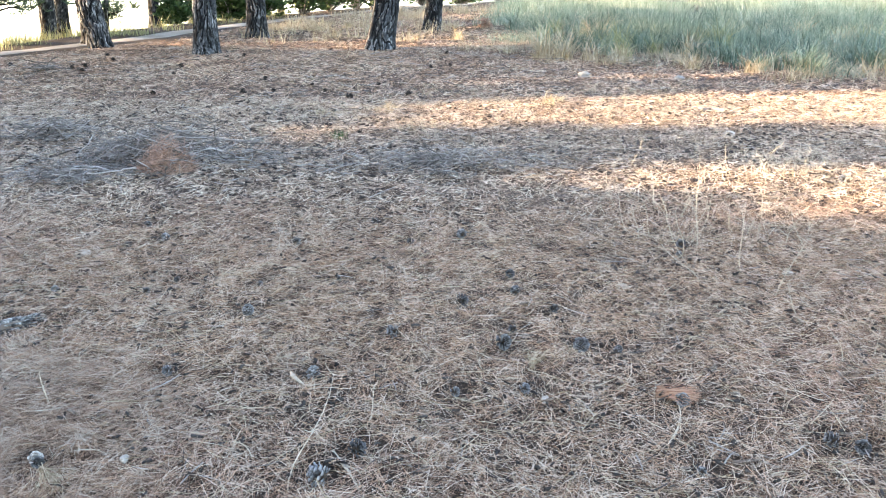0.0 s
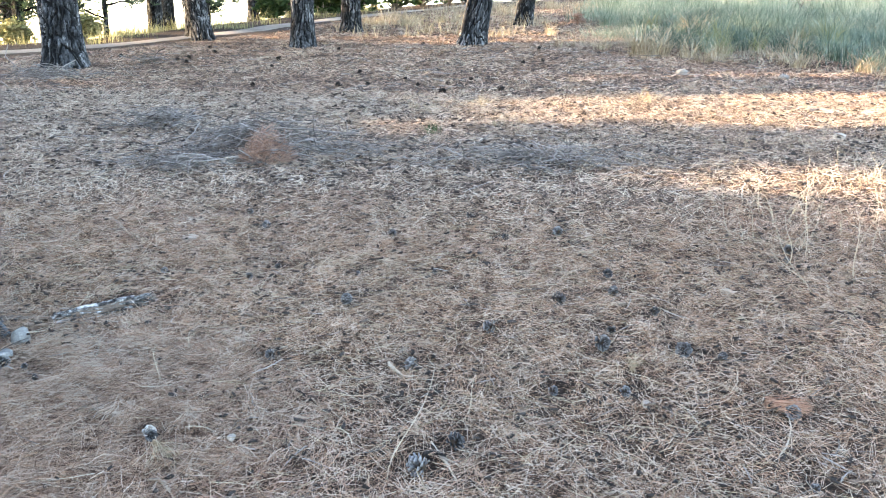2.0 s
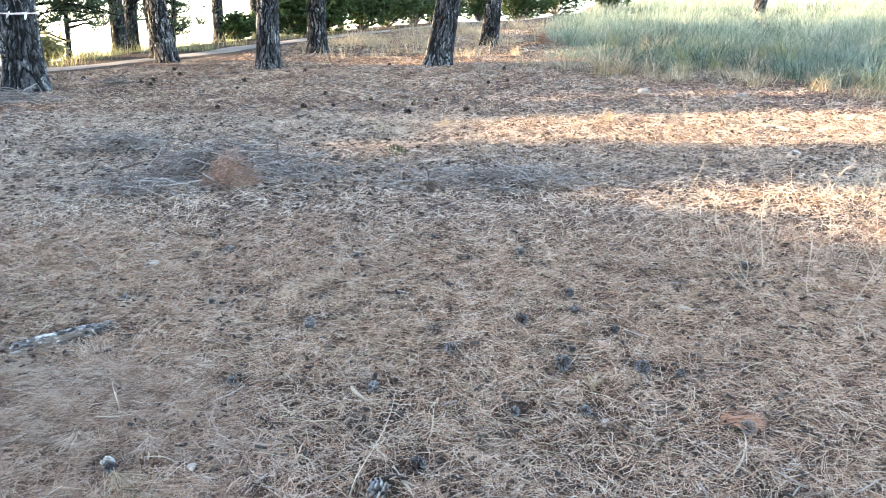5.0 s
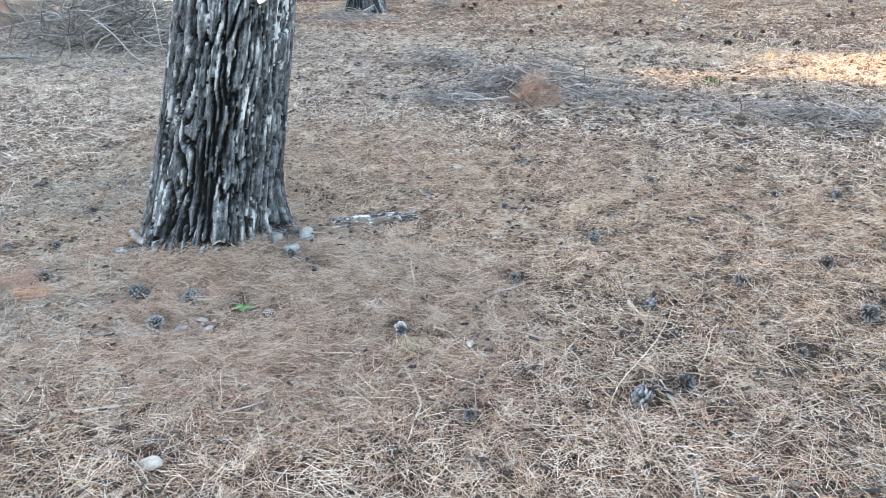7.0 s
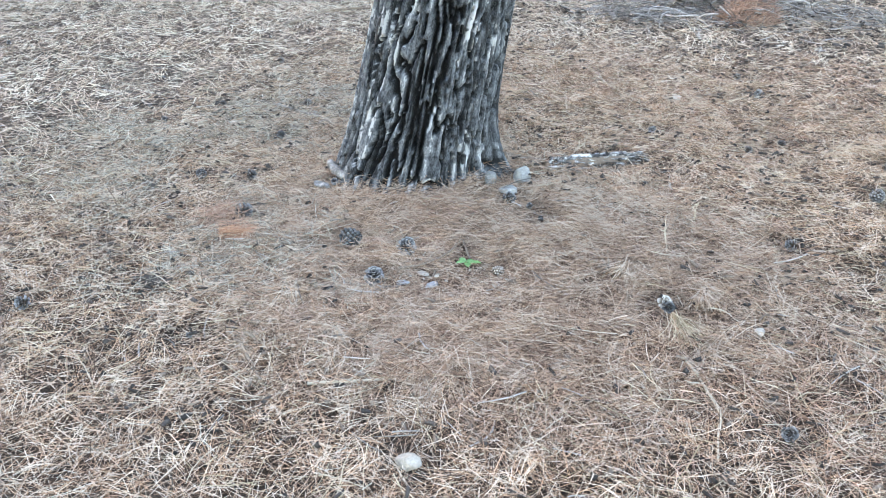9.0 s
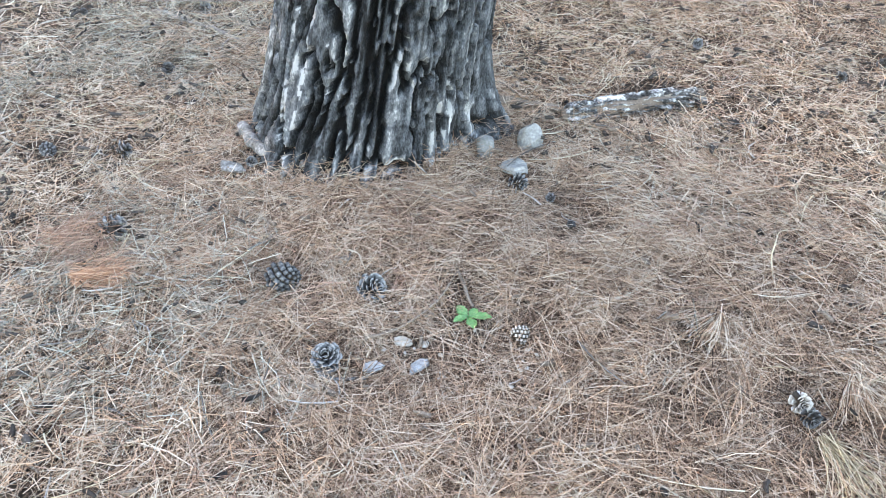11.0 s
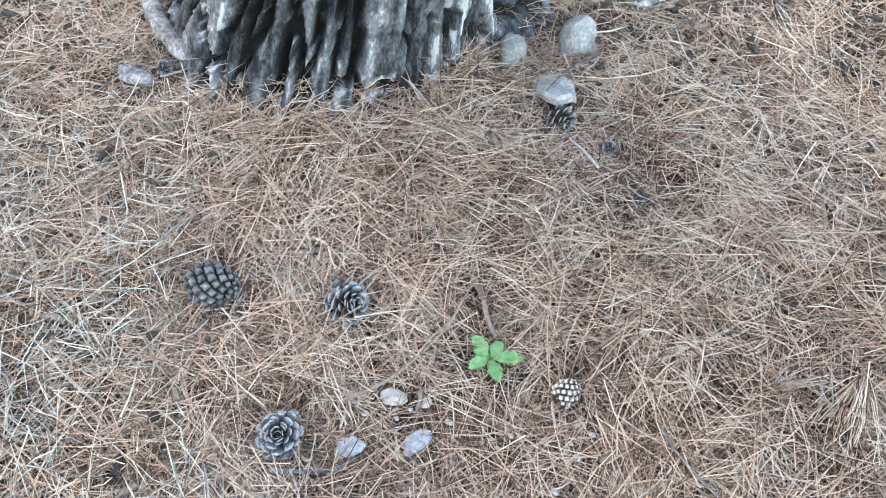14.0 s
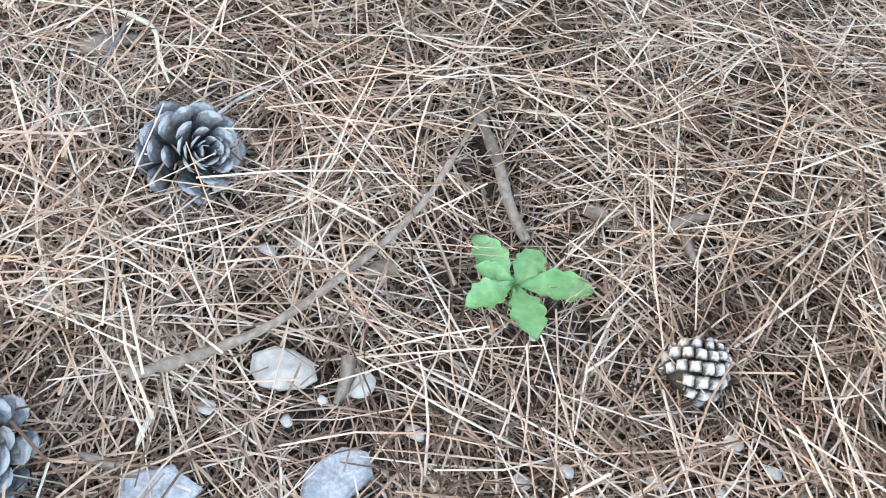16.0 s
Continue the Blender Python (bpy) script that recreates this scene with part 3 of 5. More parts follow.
# the taped pine close to the walk
MAIN = (-2.575, 2.605, 0.19)
main_pine = tagged(new("pine_tree"), "old pine with thick plated grey bark and barrier tape round it", "tree", "pines of the grove")
main_pine.location = MAIN
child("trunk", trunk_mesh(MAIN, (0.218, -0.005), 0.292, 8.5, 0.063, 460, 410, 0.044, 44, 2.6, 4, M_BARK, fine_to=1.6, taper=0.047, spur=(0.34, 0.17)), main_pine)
r0 = np.random.default_rng(5)
wood, spots = [], []
for k in range(18):
    z = 6.2 + 2.2 * k / 18
    az, L = k * 2.4, 2.6 * (1.1 - 0.6 * k / 18)
    a = np.array([0.218 * z, -0.005 * z, z])
    line = wavy(a, a + np.array([math.cos(az) * L, math.sin(az) * L, 0.3 * L]), 7, 0.06, 900 + k)
    wood.append(tube(line, np.linspace(0.05, 0.01, 7), 5))
    spots += [line[r0.integers(2, 7)] + r0.normal(size=3) * np.array([0.4, 0.4, 0.22]) for _ in range(12)]
v, f = joined(wood)
child("limbs", mesh_of("limbs", v, f, M_BARK_FAR, True), main_pine, "thin dark branches")["kind"] = "stuff"
v, f = tufts(np.array(spots), 0.3, 10, r0)
child("crown", mesh_of("crown", v, f, M_PINE), main_pine, "green needle foliage in loose brushes")["kind"] = "stuff"


# barrier tape: alternate red and white lengths wound round a trunk
def barrier_tape(x, y, z, radius, lean_x, tail, label, red=M_RED):
    root = tagged(new("barrier_tape"), label, "tape", "barrier tapes on trunks")
    root.location = (x, y, z)
    n, per = 16, 8
    for k in range(n):
        a = np.linspace(k, k + 1, per) / n * 2 * np.pi
        rr = radius + 0.012 * np.sin(a * 7) + 0.006 * np.sin(a * 17)
        zz = 0.014 * np.sin(a * 2 + 1) + lean_x * rr * np.cos(a)
        w = 0.0125 + 0.003 * np.sin(a * 5)
        rows_ = [np.stack([(rr + o) * np.cos(a), (rr + o) * np.sin(a), zz + w * h], 1) for o, h in ((0, -1), (0.004, -0.3), (0.001, 0.4), (0, 1), (-0.003, 1), (-0.003, -1))]
        v = np.stack(rows_, 1)
        i = np.arange(per * 6).reshape(per, 6)
        j = np.roll(i, -1, 1)
        f = np.stack([i[:-1], i[1:], j[1:], j[:-1]], -1).reshape(-1, 4)
        child("tape_length", mesh_of("tape_length", v.reshape(-1, 3), f, red if k % 2 else M_TAPE, True), root, "red length" if k % 2 else "white length")
    for k, (az, z0, dz, wide, mat) in enumerate(tail):
        s = np.linspace(0, 1, 8)
        rr = radius + 0.018 + 0.03 * s
        a = az - 0.12 * s
        c = np.stack([rr * np.cos(a), rr * np.sin(a), z0 + dz * s], 1)
        ws = wide * (np.sin(np.pi * np.clip(s * 0.9 + 0.08, 0, 1)) ** 0.8)
        side = np.stack([-np.sin(a) * ws, np.cos(a) * ws, 0.006 * np.sin(s * 6)], 1)
        thick = 0.002 * np.stack([np.cos(a), np.sin(a), 0 * a], 1)
        v = np.stack([c - side, c + side, c + side + thick, c - side + thick], 1)
        i = np.arange(32).reshape(8, 4)
        j = np.roll(i, -1, 1)
        child("tape_end", mesh_of("tape_end", v.reshape(-1, 3), np.stack([i[:-1], i[1:], j[1:], j[:-1]], -1).reshape(-1, 4), mat, True), root, "loose knotted end")
    return root


barrier_tape(-2.575 + 0.218 * 1.16, 2.6, 1.365, 0.25, -0.03, [(-0.46, -0.025, -0.055, 0.024, M_TAPE), (-0.33, 0.01, 0.06, 0.007, M_RED), (-0.34, 0.005, -0.055, 0.016, M_RED)],
             "red and white barrier tape knotted round the pine trunk")

# the grove behind: place, radius, height, lean
for k, (x, y, rad, hgt, lx, ly) in enumerate([(-7.25, 11.45, 0.29, 8, -0.03, 0.0), (-6.95, 16.0, 0.2, 9, -0.14, 0.03), (-7.5, 17.0, 0.21, 9, -0.08, 0.0), (-4.45, 14.9, 0.215, 9, 0.03, 0.0),
                                              (-4.35, 18.6, 0.225, 9, -0.01, 0.0), (-1.26, 15.6, 0.25, 9, 0.16, 0.0), (-0.35, 20.9, 0.22, 9, 0.1, 0.0)]):
    pine_tree(x, y, rad, hgt, (lx, ly), 20 + k, low=3.1, spread=3.1, limbs=20, brushes=24, cols=170, rows=150, depth=0.042)
barrier_tape(-7.25, 11.45, gz(-7.25, 11.45) + 1.12, 0.3, 0.0, [(-0.6, 0.02, -0.12, 0.02, M_TAPE), (-1.3, 0.02, -0.1, 0.02, M_FADED)], "faded barrier tape round a pine trunk", M_FADED)
# thinner pines past the track
for k, (x, y, rad, hgt, lx) in enumerate([(-8.95, 24.7, 0.17, 8, 0.02), (-8.0, 25.6, 0.15, 8, -0.02), (-10.6, 21.4, 0.2, 8, -0.04), (-11.6, 18.6, 0.13, 6, -0.2), (-13.5, 19.5, 0.16, 7, 0.05),
                                          (-6.8, 28.0, 0.12, 8, 0.03), (-5.9, 29.0, 0.11, 8, 0.0), (-11.0, 23.0, 0.2, 8, 0.02), (-14.8, 17.6, 0.14, 6, 0.1), (-15.5, 22.0, 0.2, 8, 0.0),
                                          (-3.4, 38.0, 0.15, 8, 0.0), (-1.0, 40.0, 0.15, 8, 0.0), (11.8, 38.0, 0.28, 9, 0.25)]):
    pine_tree(x, y, rad, hgt, (lx, 0.0), 60 + k, low=0.8 if x < -9.5 else 2.4, spread=2.3, brushes=26 if x < -9.5 else 12, cols=36, rows=60, limbs=22, size=0.26, broad=0.14)
# young pines with low foliage past the track
for k, (x, y, hgt, wide) in enumerate([(-11.0, 19.4, 3.6, 1.2), (-12.7, 18.4, 3.2, 1.0), (-9.9, 23.4, 2.0, 0.5)]):
    pine_tree(x, y, 0.06, hgt, (0.05, 0.0), 160 + k, low=0.35, spread=wide, brushes=16, cols=12, rows=14, limbs=13, size=0.17, broad=0.16, dense=9, label="young pine with airy green foliage past the track", group="young pines past the track")
# unseen pines added on the sunward side, beyond the view, to shape the sun bands
for k, (x, y, rad, hgt, wide) in enumerate([(-15.5, -6.0, 0.25, 9, 2.0), (-14.5, -3.4, 0.25, 9, 2.0), (-13.5, -1.6, 0.25, 9, 2.0), (-13.5, 0.0, 0.25, 8.5, 2.0), (-16.5, -0.4, 0.25, 9, 2.0), (-14.5, 1.5, 0.2, 8, 1.1), (-14.2, 3.1, 0.12, 3.3, 1.2), (-15.0, 6.2, 0.12, 2.9, 1.6),
                                            (-13.5, 5.5, 0.12, 2.3, 1.3), (-19, 3.6, 0.2, 8.5, 1.35), (-18, 9.4, 0.25, 9, 2.0), (-19, 11.0, 0.25, 9, 2.0), (-21, 10.2, 0.25, 9, 2.0), (-17, 8.0, 0.2, 6, 1.2), (-23, 12.0, 0.25, 9, 2.0),
                                            (-26, -1.5, 0.25, 10, 2.0), (-27, -4.0, 0.25, 10, 2.0), (-20, -2.5, 0.25, 10, 2.0)]):
    pine_tree(x, y, rad, hgt, (0.0, 0.0), 90 + k, low=0.6, spread=wide, brushes=44, cols=16, rows=24, limbs=24, dense=6, size=0.5, broad=0.21)


# ---- shrubs past the track ----
def shrub(x, y, w, h, seed, label="dense dark green shrub at the track's edge", mat=None, leaf=0.14):
    r = np.random.default_rng(seed)
    root = tagged(new("shrub"), label, "shrub", "shrubs along the track")
    root.location = (x, y, gz(x, y))
    stems, cs = [], []
    for k in range(22):
        az, sp = r.uniform(0, 6.28), r.uniform(0.2, 1)
        tip = np.array([math.cos(az) * w * sp, math.sin(az) * w * sp * 0.8, h * r.uniform(0.55, 1.05) * (1 - 0.35 * sp)])
        line = wavy((0, 0, -0.05), tip, 7, 0.08, seed * 50 + k, lift=0.1)
        stems.append(tube(line, np.linspace(0.03, 0.006, 7), 4))
        cs.append(line[r.integers(2, 7, 44)] + r.normal(size=(44, 3)) * min(0.2, 0.3 * w) * np.array([1, 1, 0.8]))
    v, f = joined(stems)
    child("stem_cluster", mesh_of("stem_cluster", v, f, M_TWIG, True), root)["kind"] = "stuff"
    cs = np.concatenate(cs)
    cs[:, 2] = np.maximum(cs[:, 2], 0.05)
    v, f = tufts(cs, leaf * 1.15, 7, r, 0.5)
    c0 = np.repeat(cs, 7 * 4, 0)
    child("foliage", mesh_of("foliage", c0 + (v - c0) * np.array([1, 1, 0.8]), f, mat or M_BUSH), root)["kind"] = "stuff"
    return root


for k, (x, y, w, h) in enumerate([(-6.9, 25.6, 1.2, 1.5), (-6.2, 27.4, 1.4, 1.9), (-5.2, 29.2, 1.5, 2.1), (-4.5, 31.2, 1.5, 2.3), (-3.6, 33.2, 1.6, 2.4), (-2.6, 35.6, 1.7, 2.6), (-1.0, 38.6, 1.8, 2.6), (0.8, 41.0, 2.0, 2.6),
                                  (-7.9, 23.4, 0.35, 0.7), (3.0, 43.5, 2.2, 2.6), (6.0, 45.5, 2.2, 2.6)]):
    shrub(x, y, w, h, 300 + k)
for k, (x, y, w, h) in enumerate([(-10.2, 17.0, 0.35, 0.5), (-12.4, 16.4, 0.4, 0.45), (-11.3, 16.2, 0.3, 0.4)]):
    shrub(x, y, w, h, 330 + k, "yellow-green sunlit shrub past the track", M_YGRASS, 0.07)


# ---- where the smaller cones lie: place and size ----
spots = [(-2.82, 1.88, 0.7), (-3.27, 2.04, 0.6), (-3.07, 2.14, 0.55), (-1.925, 2.485, 0.5), (-1.84, 2.425, 0.5), (-2.68, 2.24, 0.6), (-0.85, 3.19, 1.3), (-0.21, 2.97, 0.95), (0.26, 2.84, 1.3), (0.29, 3.01, 0.6), (0.1, 3.27, 1.1),
         (0.55, 2.85, 1.0), (0.7, 2.83, 0.85), (-0.37, 2.02, 1.15), (-0.25, 2.16, 0.95), (-1.03, 2.66, 0.75), (-0.48, 2.65, 0.85), (0.06, 2.49, 0.75), (0.31, 2.52, 0.8), (0.83, 2.42, 1.0), (1.23, 2.21, 0.85), (1.31, 2.15, 0.95),
         (-1.22, 2.09, 0.75), (0.78, 2.06, 0.55), (-0.8, 1.74, 0.6), (-2.36, 1.25, 0.45), (-2.94, 1.06, 0.75), (-2.04, 0.61, 0.85)]
more = [(0.1, 4.21, 1.15), (-0.41, 4.47, 0.65), (-0.8, 4.12, 0.8), (-0.18, 4.12, 0.6), (-0.87, 3.52, 0.55), (-1.3, 3.58, 0.75), (-1.38, 3.44, 0.8), (-1.57, 4.21, 0.8), (-1.74, 4.45, 0.75), (-0.5, 3.58, 0.5), (0.5, 3.2, 0.65),
        (0.34, 3.62, 0.9), (0.34, 3.42, 0.75), (-1.83, 3.46, 0.55), (2.8, 5.37, 1.1), (-4.26, 3.48, 0.9), (-3.54, 2.97, 0.75), (-4.27, 2.5, 0.6), (-3.96, 2.74, 0.55), (-4.68, 2.9, 0.55), (-4.67, 4.14, 0.65), (-4.81, 3.9, 0.55),
        (-6.51, 2.91, 0.6), (-3.32, 2.55, 0.8), (-4.01, 2.4, 0.6), (1.3, 4.05, 0.8), (1.24, 3.9, 0.7)]
far = [(-1.12, 9.27, 1.1), (-0.43, 9.51, 1.1), (-2.51, 9.77, 1.05), (-2.14, 9.81, 0.9), (-1.13, 9.97, 0.85), (-3.24, 8.12, 0.7), (-1.79, 7.24, 0.85), (-0.78, 7.22, 0.65), (-3.62, 9.71, 0.75), (-2.5, 11.0, 0.9), (-1.75, 10.4, 0.85),
       (-1.5, 9.88, 0.75), (-4.2, 12.57, 1.15), (-4.02, 11.69, 1.0), (-5.65, 13.45, 1.1), (-6.06, 14.21, 1.0), (-5.77, 12.64, 1.0), (-5.83, 12.34, 1.05), (-5.58, 12.11, 0.9), (-0.86, 10.37, 0.75), (0.1, 12.45, 0.9), (-0.2, 12.24, 0.85),
       (0.05, 14.4, 1.0), (-1.66, 7.91, 0.65), (-1.13, 7.53, 0.7), (-7.0, 12.7, 1.0), (-3.57, 14.1, 1.0), (-2.17, 15.2, 1.0)]

# ---- the carpet of needles ----
# things that press the litter down: place and reach
PRESSED = [(-2.148, 2.035, 0.05), (-2.335, 1.945, 0.055), (-2.11, 1.815, 0.05), (-1.795, 2.09, 0.04), (-2.0, 2.48, 0.045), (-1.25, 2.13, 0.05), (-2.165, 2.615, 0.05), (-2.075, 2.695, 0.06), (-2.04, 2.515, 0.05),
           (-1.952, 1.91, 0.012), (-2.015, 1.948, 0.006), (-1.972, 1.966, 0.0), (-1.5, 1.2, 0.06), (-1.921, 2.066, 0.045), (-2.73, 2.21, 0.05), (-1.97, 2.14, 0.03), (-1.86, 3.03, 0.12)]


def needle_field(name, x0, x1, y0, y1, per_m2, length, width, pile, segs, closed, seed, keep=None, label="", mat=None, pitch=0.12, bend=0.3, flat=True, gaps=(0.62, 0.65, 9)):
    r = np.random.default_rng(seed)
    n = int((x1 - x0) * (y1 - y0) * per_m2)
    c = np.stack([r.uniform(x0, x1, n), r.uniform(y0, y1, n), np.zeros(n)], 1)
    if keep is not None:
        c = c[keep(c[:, 0], c[:, 1], r.random(n))]
    c = c[r.random(len(c)) < gaps[0] + gaps[1] * sstep(0.36, 0.56, fbm(c[:, 0] * gaps[2], c[:, 1] * gaps[2], seed + 3))]
    n = len(c)
    clump = fbm(c[:, 0] * 7, c[:, 1] * 7, seed)
    c[:, 2] = ground_z(c[:, 0], c[:, 1]) + 0.002 + pile * r.random(n) ** 1.4 * (0.1 + 1.9 * clump)
    for px, py, reach in PRESSED + [(a, b, 0.06) for a, b, *_ in spots + more]:
        near = np.hypot(c[:, 0] - px, c[:, 1] - py) < reach + 0.02
        c[near, 2] = ground_z(c[near, 0], c[near, 1]) + 0.001
    flow = 6.28 * fbm(c[:, 0] * 2.2, c[:, 1] * 2.2, seed + 5) * 2
    h = np.where(r.random(n) < 0.12, flow + r.normal(0, 0.6, n), r.uniform(0, 6.28, n))
    v, f = strands(c, h, length * r.uniform(0.55, 1.25, n), width * r.uniform(0.7, 1.25, n), r.normal(0, bend, n), r.normal(0, pitch, n), segs, closed, sag=0.05, roll=r.normal(0, 0.6, n) if flat else None)
    ob = new(name, mesh_of(name, v, f, mat or M_NEEDLE))
    return tagged(ob, label, "needles", kind="stuff")


NEAR = lambda x, y: np.hypot((x + 1.88) / 0.95, (y - 2.12) / 0.78)
trunk_clear = lambda x, y: np.hypot(x + 2.57, y - 2.605) > 0.3
needle_field("pine_needle_litter", -3.2, -0.6, 1.0, 3.2, 17500, 0.122, 0.0014, 0.04, 3, False, 11,
             lambda x, y, u: (NEAR(x, y) < 0.6 + 0.65 * u) & trunk_clear(x, y) & (u > 0.35 * np.exp(-((x + 1.975) ** 2 + (y - 1.94) ** 2) / 0.003)), "thick litter of tan pine needles near the trunk", mat=M_NEEDLE_NEAR, pitch=0.32, bend=0.24, flat=False, gaps=(0.56, 0.7, 11))
needle_field("old_needle_litter", -3.2, -0.6, 1.0, 3.2, 17000, 0.12, 0.0014, 0.016, 2, False, 22,
             lambda x, y, u: (NEAR(x, y) < 0.6 + 0.65 * u) & trunk_clear(x, y), "brown older needles under the loose top litter", M_UNDER, 0.12, bend=0.22, gaps=(0.9, 0.3, 12))
needle_field("pine_needle_litter", -4.6, 3.2, 0.4, 5.1, 14500, 0.085, 0.00155, 0.042, 2, False, 12,
             lambda x, y, u: (NEAR(x, y) > 0.6 + 0.65 * u) & trunk_clear(x, y) & (x < 0.65 * y + 0.4 + 0.5 * u) & (x > -4.6 + 1.4 * ((u * 3.7) % 1.0)) & ((y > 1.1 + 0.4 * u) | (x < -0.9)) & (y < 4.0 + 1.1 * ((u * 7.31) % 1.0)), "loose carpet of tan and grey pine needles", pitch=0.4, bend=0.34, gaps=(0.55, 0.75, 13))
needle_field("pine_needle_litter", -9.5, 5.5, 4.0, 9.2, 3400, 0.08, 0.0034, 0.04, 1, False, 13, lambda x, y, u: (x > -2.5 - 0.85 * y) & (x < 0.62 * y + 0.6) & (y > 4.0 + 1.1 * u), "tan pine needles and dry grass bits on the floor", mat=M_NEEDLE_MID, pitch=0.38)
needle_field("pine_needle_litter", -11, -3.2, 0.0, 9.0, 2300, 0.085, 0.0037, 0.038, 1, False, 14, lambda x, y, u: (x < -4.6 + 1.4 * ((u * 3.7) % 1.0)) & ((y < 4.0 + 1.1 * u) | (x < -2.5 - 0.85 * y)), "tan and grey pine needles on the floor", M_NEEDLE_MID, 0.36)
needle_field("pine_needle_litter", -11, 7, 9.2, 17.5, 900, 0.1, 0.0066, 0.022, 1, False, 15, lambda x, y, u: (x > -0.8 * y - 0.5) & (x < 0.62 * y + 0.6) & (beyond_track(x, y) < -0.9), "reddish-brown needle litter under the pines", M_NEEDLE_FAR, 0.34)
needle_field("pine_needle_litter", -6, 4, 17.5, 30, 220, 0.16, 0.011, 0.03, 1, False, 17, lambda x, y, u: (beyond_track(x, y) < -0.7), "reddish-brown needle litter under the pines", M_NEEDLE_FAR, 0.3)
needle_field("pine_needle_litter", -11, -0.2, -0.6, 1.4, 1500, 0.09, 0.0038, 0.035, 1, False, 23, lambda x, y, u: ((x > -1.1 + 0.3 * u) & (y < 1.4 - 0.2 * u)) | ((x > -4.6) & (y < 0.5 + 0.1 * u)) | (y < 0.05), "thin scatter of dry pine needles", M_NEEDLE_MID, 0.3)
needle_field("pine_needle_litter", -9, 8, -6, 9.5, 620, 0.1, 0.0055, 0.03, 1, False, 21, lambda x, y, u: ((y < 1.3) & (x > -0.3)) | (y < -0.4) | (x > 0.62 * y + 0.7), "thin scatter of dry pine needles", M_NEEDLE_MID, 0.2)

needle_field("grey_needle_litter", -4.8, -1.0, 0.5, 4.2, 6200, 0.1, 0.0016, 0.046, 2, False, 18,
             lambda x, y, u: trunk_clear(x, y) & (NEAR(x, y) > 0.35 + 0.3 * ((u * 5.7) % 1.0)) & (u < 0.95 * sstep(0.36, 0.56, fbm(x * 2.3, y * 2.3, 67)) * (np.exp(-((x + 2.8) ** 2 + (y - 1.6) ** 2) / 0.4) + np.exp(-((x + 1.45) ** 2 + (y - 2.6) ** 2) / 0.1) + np.exp(-((x + 3.5) ** 2 + (y - 2.6) ** 2) / 0.8))),
             "bleached grey-green needles and grass over the litter", M_GREYED, 0.4, bend=0.4)
needle_field("grey_needle_litter", -10, -3.0, 2.0, 8.0, 320, 0.12, 0.004, 0.045, 1, False, 20, lambda x, y, u: (u < 0.3 + 0.9 * sstep(0.4, 0.6, fbm(x, y, 62))) & (y < 1.0 - 0.9 * x), "bleached grey-green needles and grass over the litter", M_GREYED, 0.2)
needle_field("rust_needle_litter", -2.9, 2.6, 1.4, 5.0, 2600, 0.1, 0.0016, 0.046, 2, False, 19,
             lambda x, y, u: trunk_clear(x, y) & (x < 0.65 * y + 0.4) & (u < 0.6 * np.exp(-((x + 2.05) ** 2 + (y - 2.3) ** 2) / 0.05) + 0.75 * sstep(0.5, 0.6, fbm(x * 1.5, y * 1.5, 61))), "rust-red fresh needles in patches", M_ORANGE, 0.34, bend=0.3)


def litter_bits(name, x0, x1, y0, y1, n, length, thick, seed, mat, label):
    r = np.random.default_rng(seed)
    c = np.stack([r.uniform(x0, x1, n), r.uniform(y0, y1, n), np.zeros(n)], 1)
    c = c[(r.random(n) < sstep(0.3, 0.65, fbm(c[:, 0] * 1.3, c[:, 1] * 1.3, seed)) + 0.15) & trunk_clear(c[:, 0], c[:, 1]) & (NEAR(c[:, 0], c[:, 1]) > (0.6 if mat in (M_GAP_BARK, M_STALK) else 0.0))]
    n = len(c)
    c[:, 2] = ground_z(c[:, 0], c[:, 1]) + 0.022 + 0.02 * r.random(n)
    v, f = strands(c, r.uniform(0, 6.28, n), length * r.uniform(0.3, 1.3, n), thick * r.uniform(0.5, 1.5, n), r.normal(0, 0.35, n), r.normal(0, 0.16, n), 3, True)
    return tagged(new(name, mesh_of(name, v, f, mat)), label, "twigs", kind="stuff")


needle_field("straw_litter", -4.2, 2.4, 0.9, 4.4, 300, 0.13, 0.0023, 0.045, 2, True, 16, lambda x, y, u: trunk_clear(x, y) & ((NEAR(x, y) > 0.9) | (u < 0.04)), "pale dry stems lying over the needles", M_STRAW, 0.2, flat=False)
litter_bits("bark_chips", -4.5, 2.6, 0.9, 5.2, 2600, 0.03, 0.011, 75, M_STICK, "dark bark chips and cone scales in the litter")
# dark bits added to paint the shade in gaps between needles
litter_bits("dark_crumbs", -4.5, 2.6, 0.9, 5.2, 5200, 0.03, 0.012, 77, M_GAP_BARK, "dark bits painted in as shaded gaps and bark specks between needles")
litter_bits("dark_crumbs", -7, 4, 5.2, 9, 3000, 0.045, 0.02, 78, M_GAP_BARK, "dark bits painted in as shaded gaps and bark specks between needles")
litter_bits("bark_chips", -6, 4, 5.2, 9, 1500, 0.05, 0.018, 76, M_STICK, "dark bark chips and cone scales in the litter")
litter_bits("fallen_twigs", -5.5, 3.5, 1.0, 5.2, 1500, 0.11, 0.004, 71, M_TWIG, "short broken grey twigs among the needles")
litter_bits("fallen_twigs", -7, 4.5, 5.0, 9.0, 1900, 0.2, 0.007, 72, M_TWIG, "short broken grey twigs among the needles")
litter_bits("straw_bits", -4.5, 3.0, 0.9, 5.0, 1100, 0.14, 0.0026, 73, M_STALK, "bits of bleached straw among the needles")
litter_bits("fallen_twigs", -8, 3.5, 9.0, 15.0, 700, 0.3, 0.011, 74, M_TWIG, "short broken grey twigs among the needles")


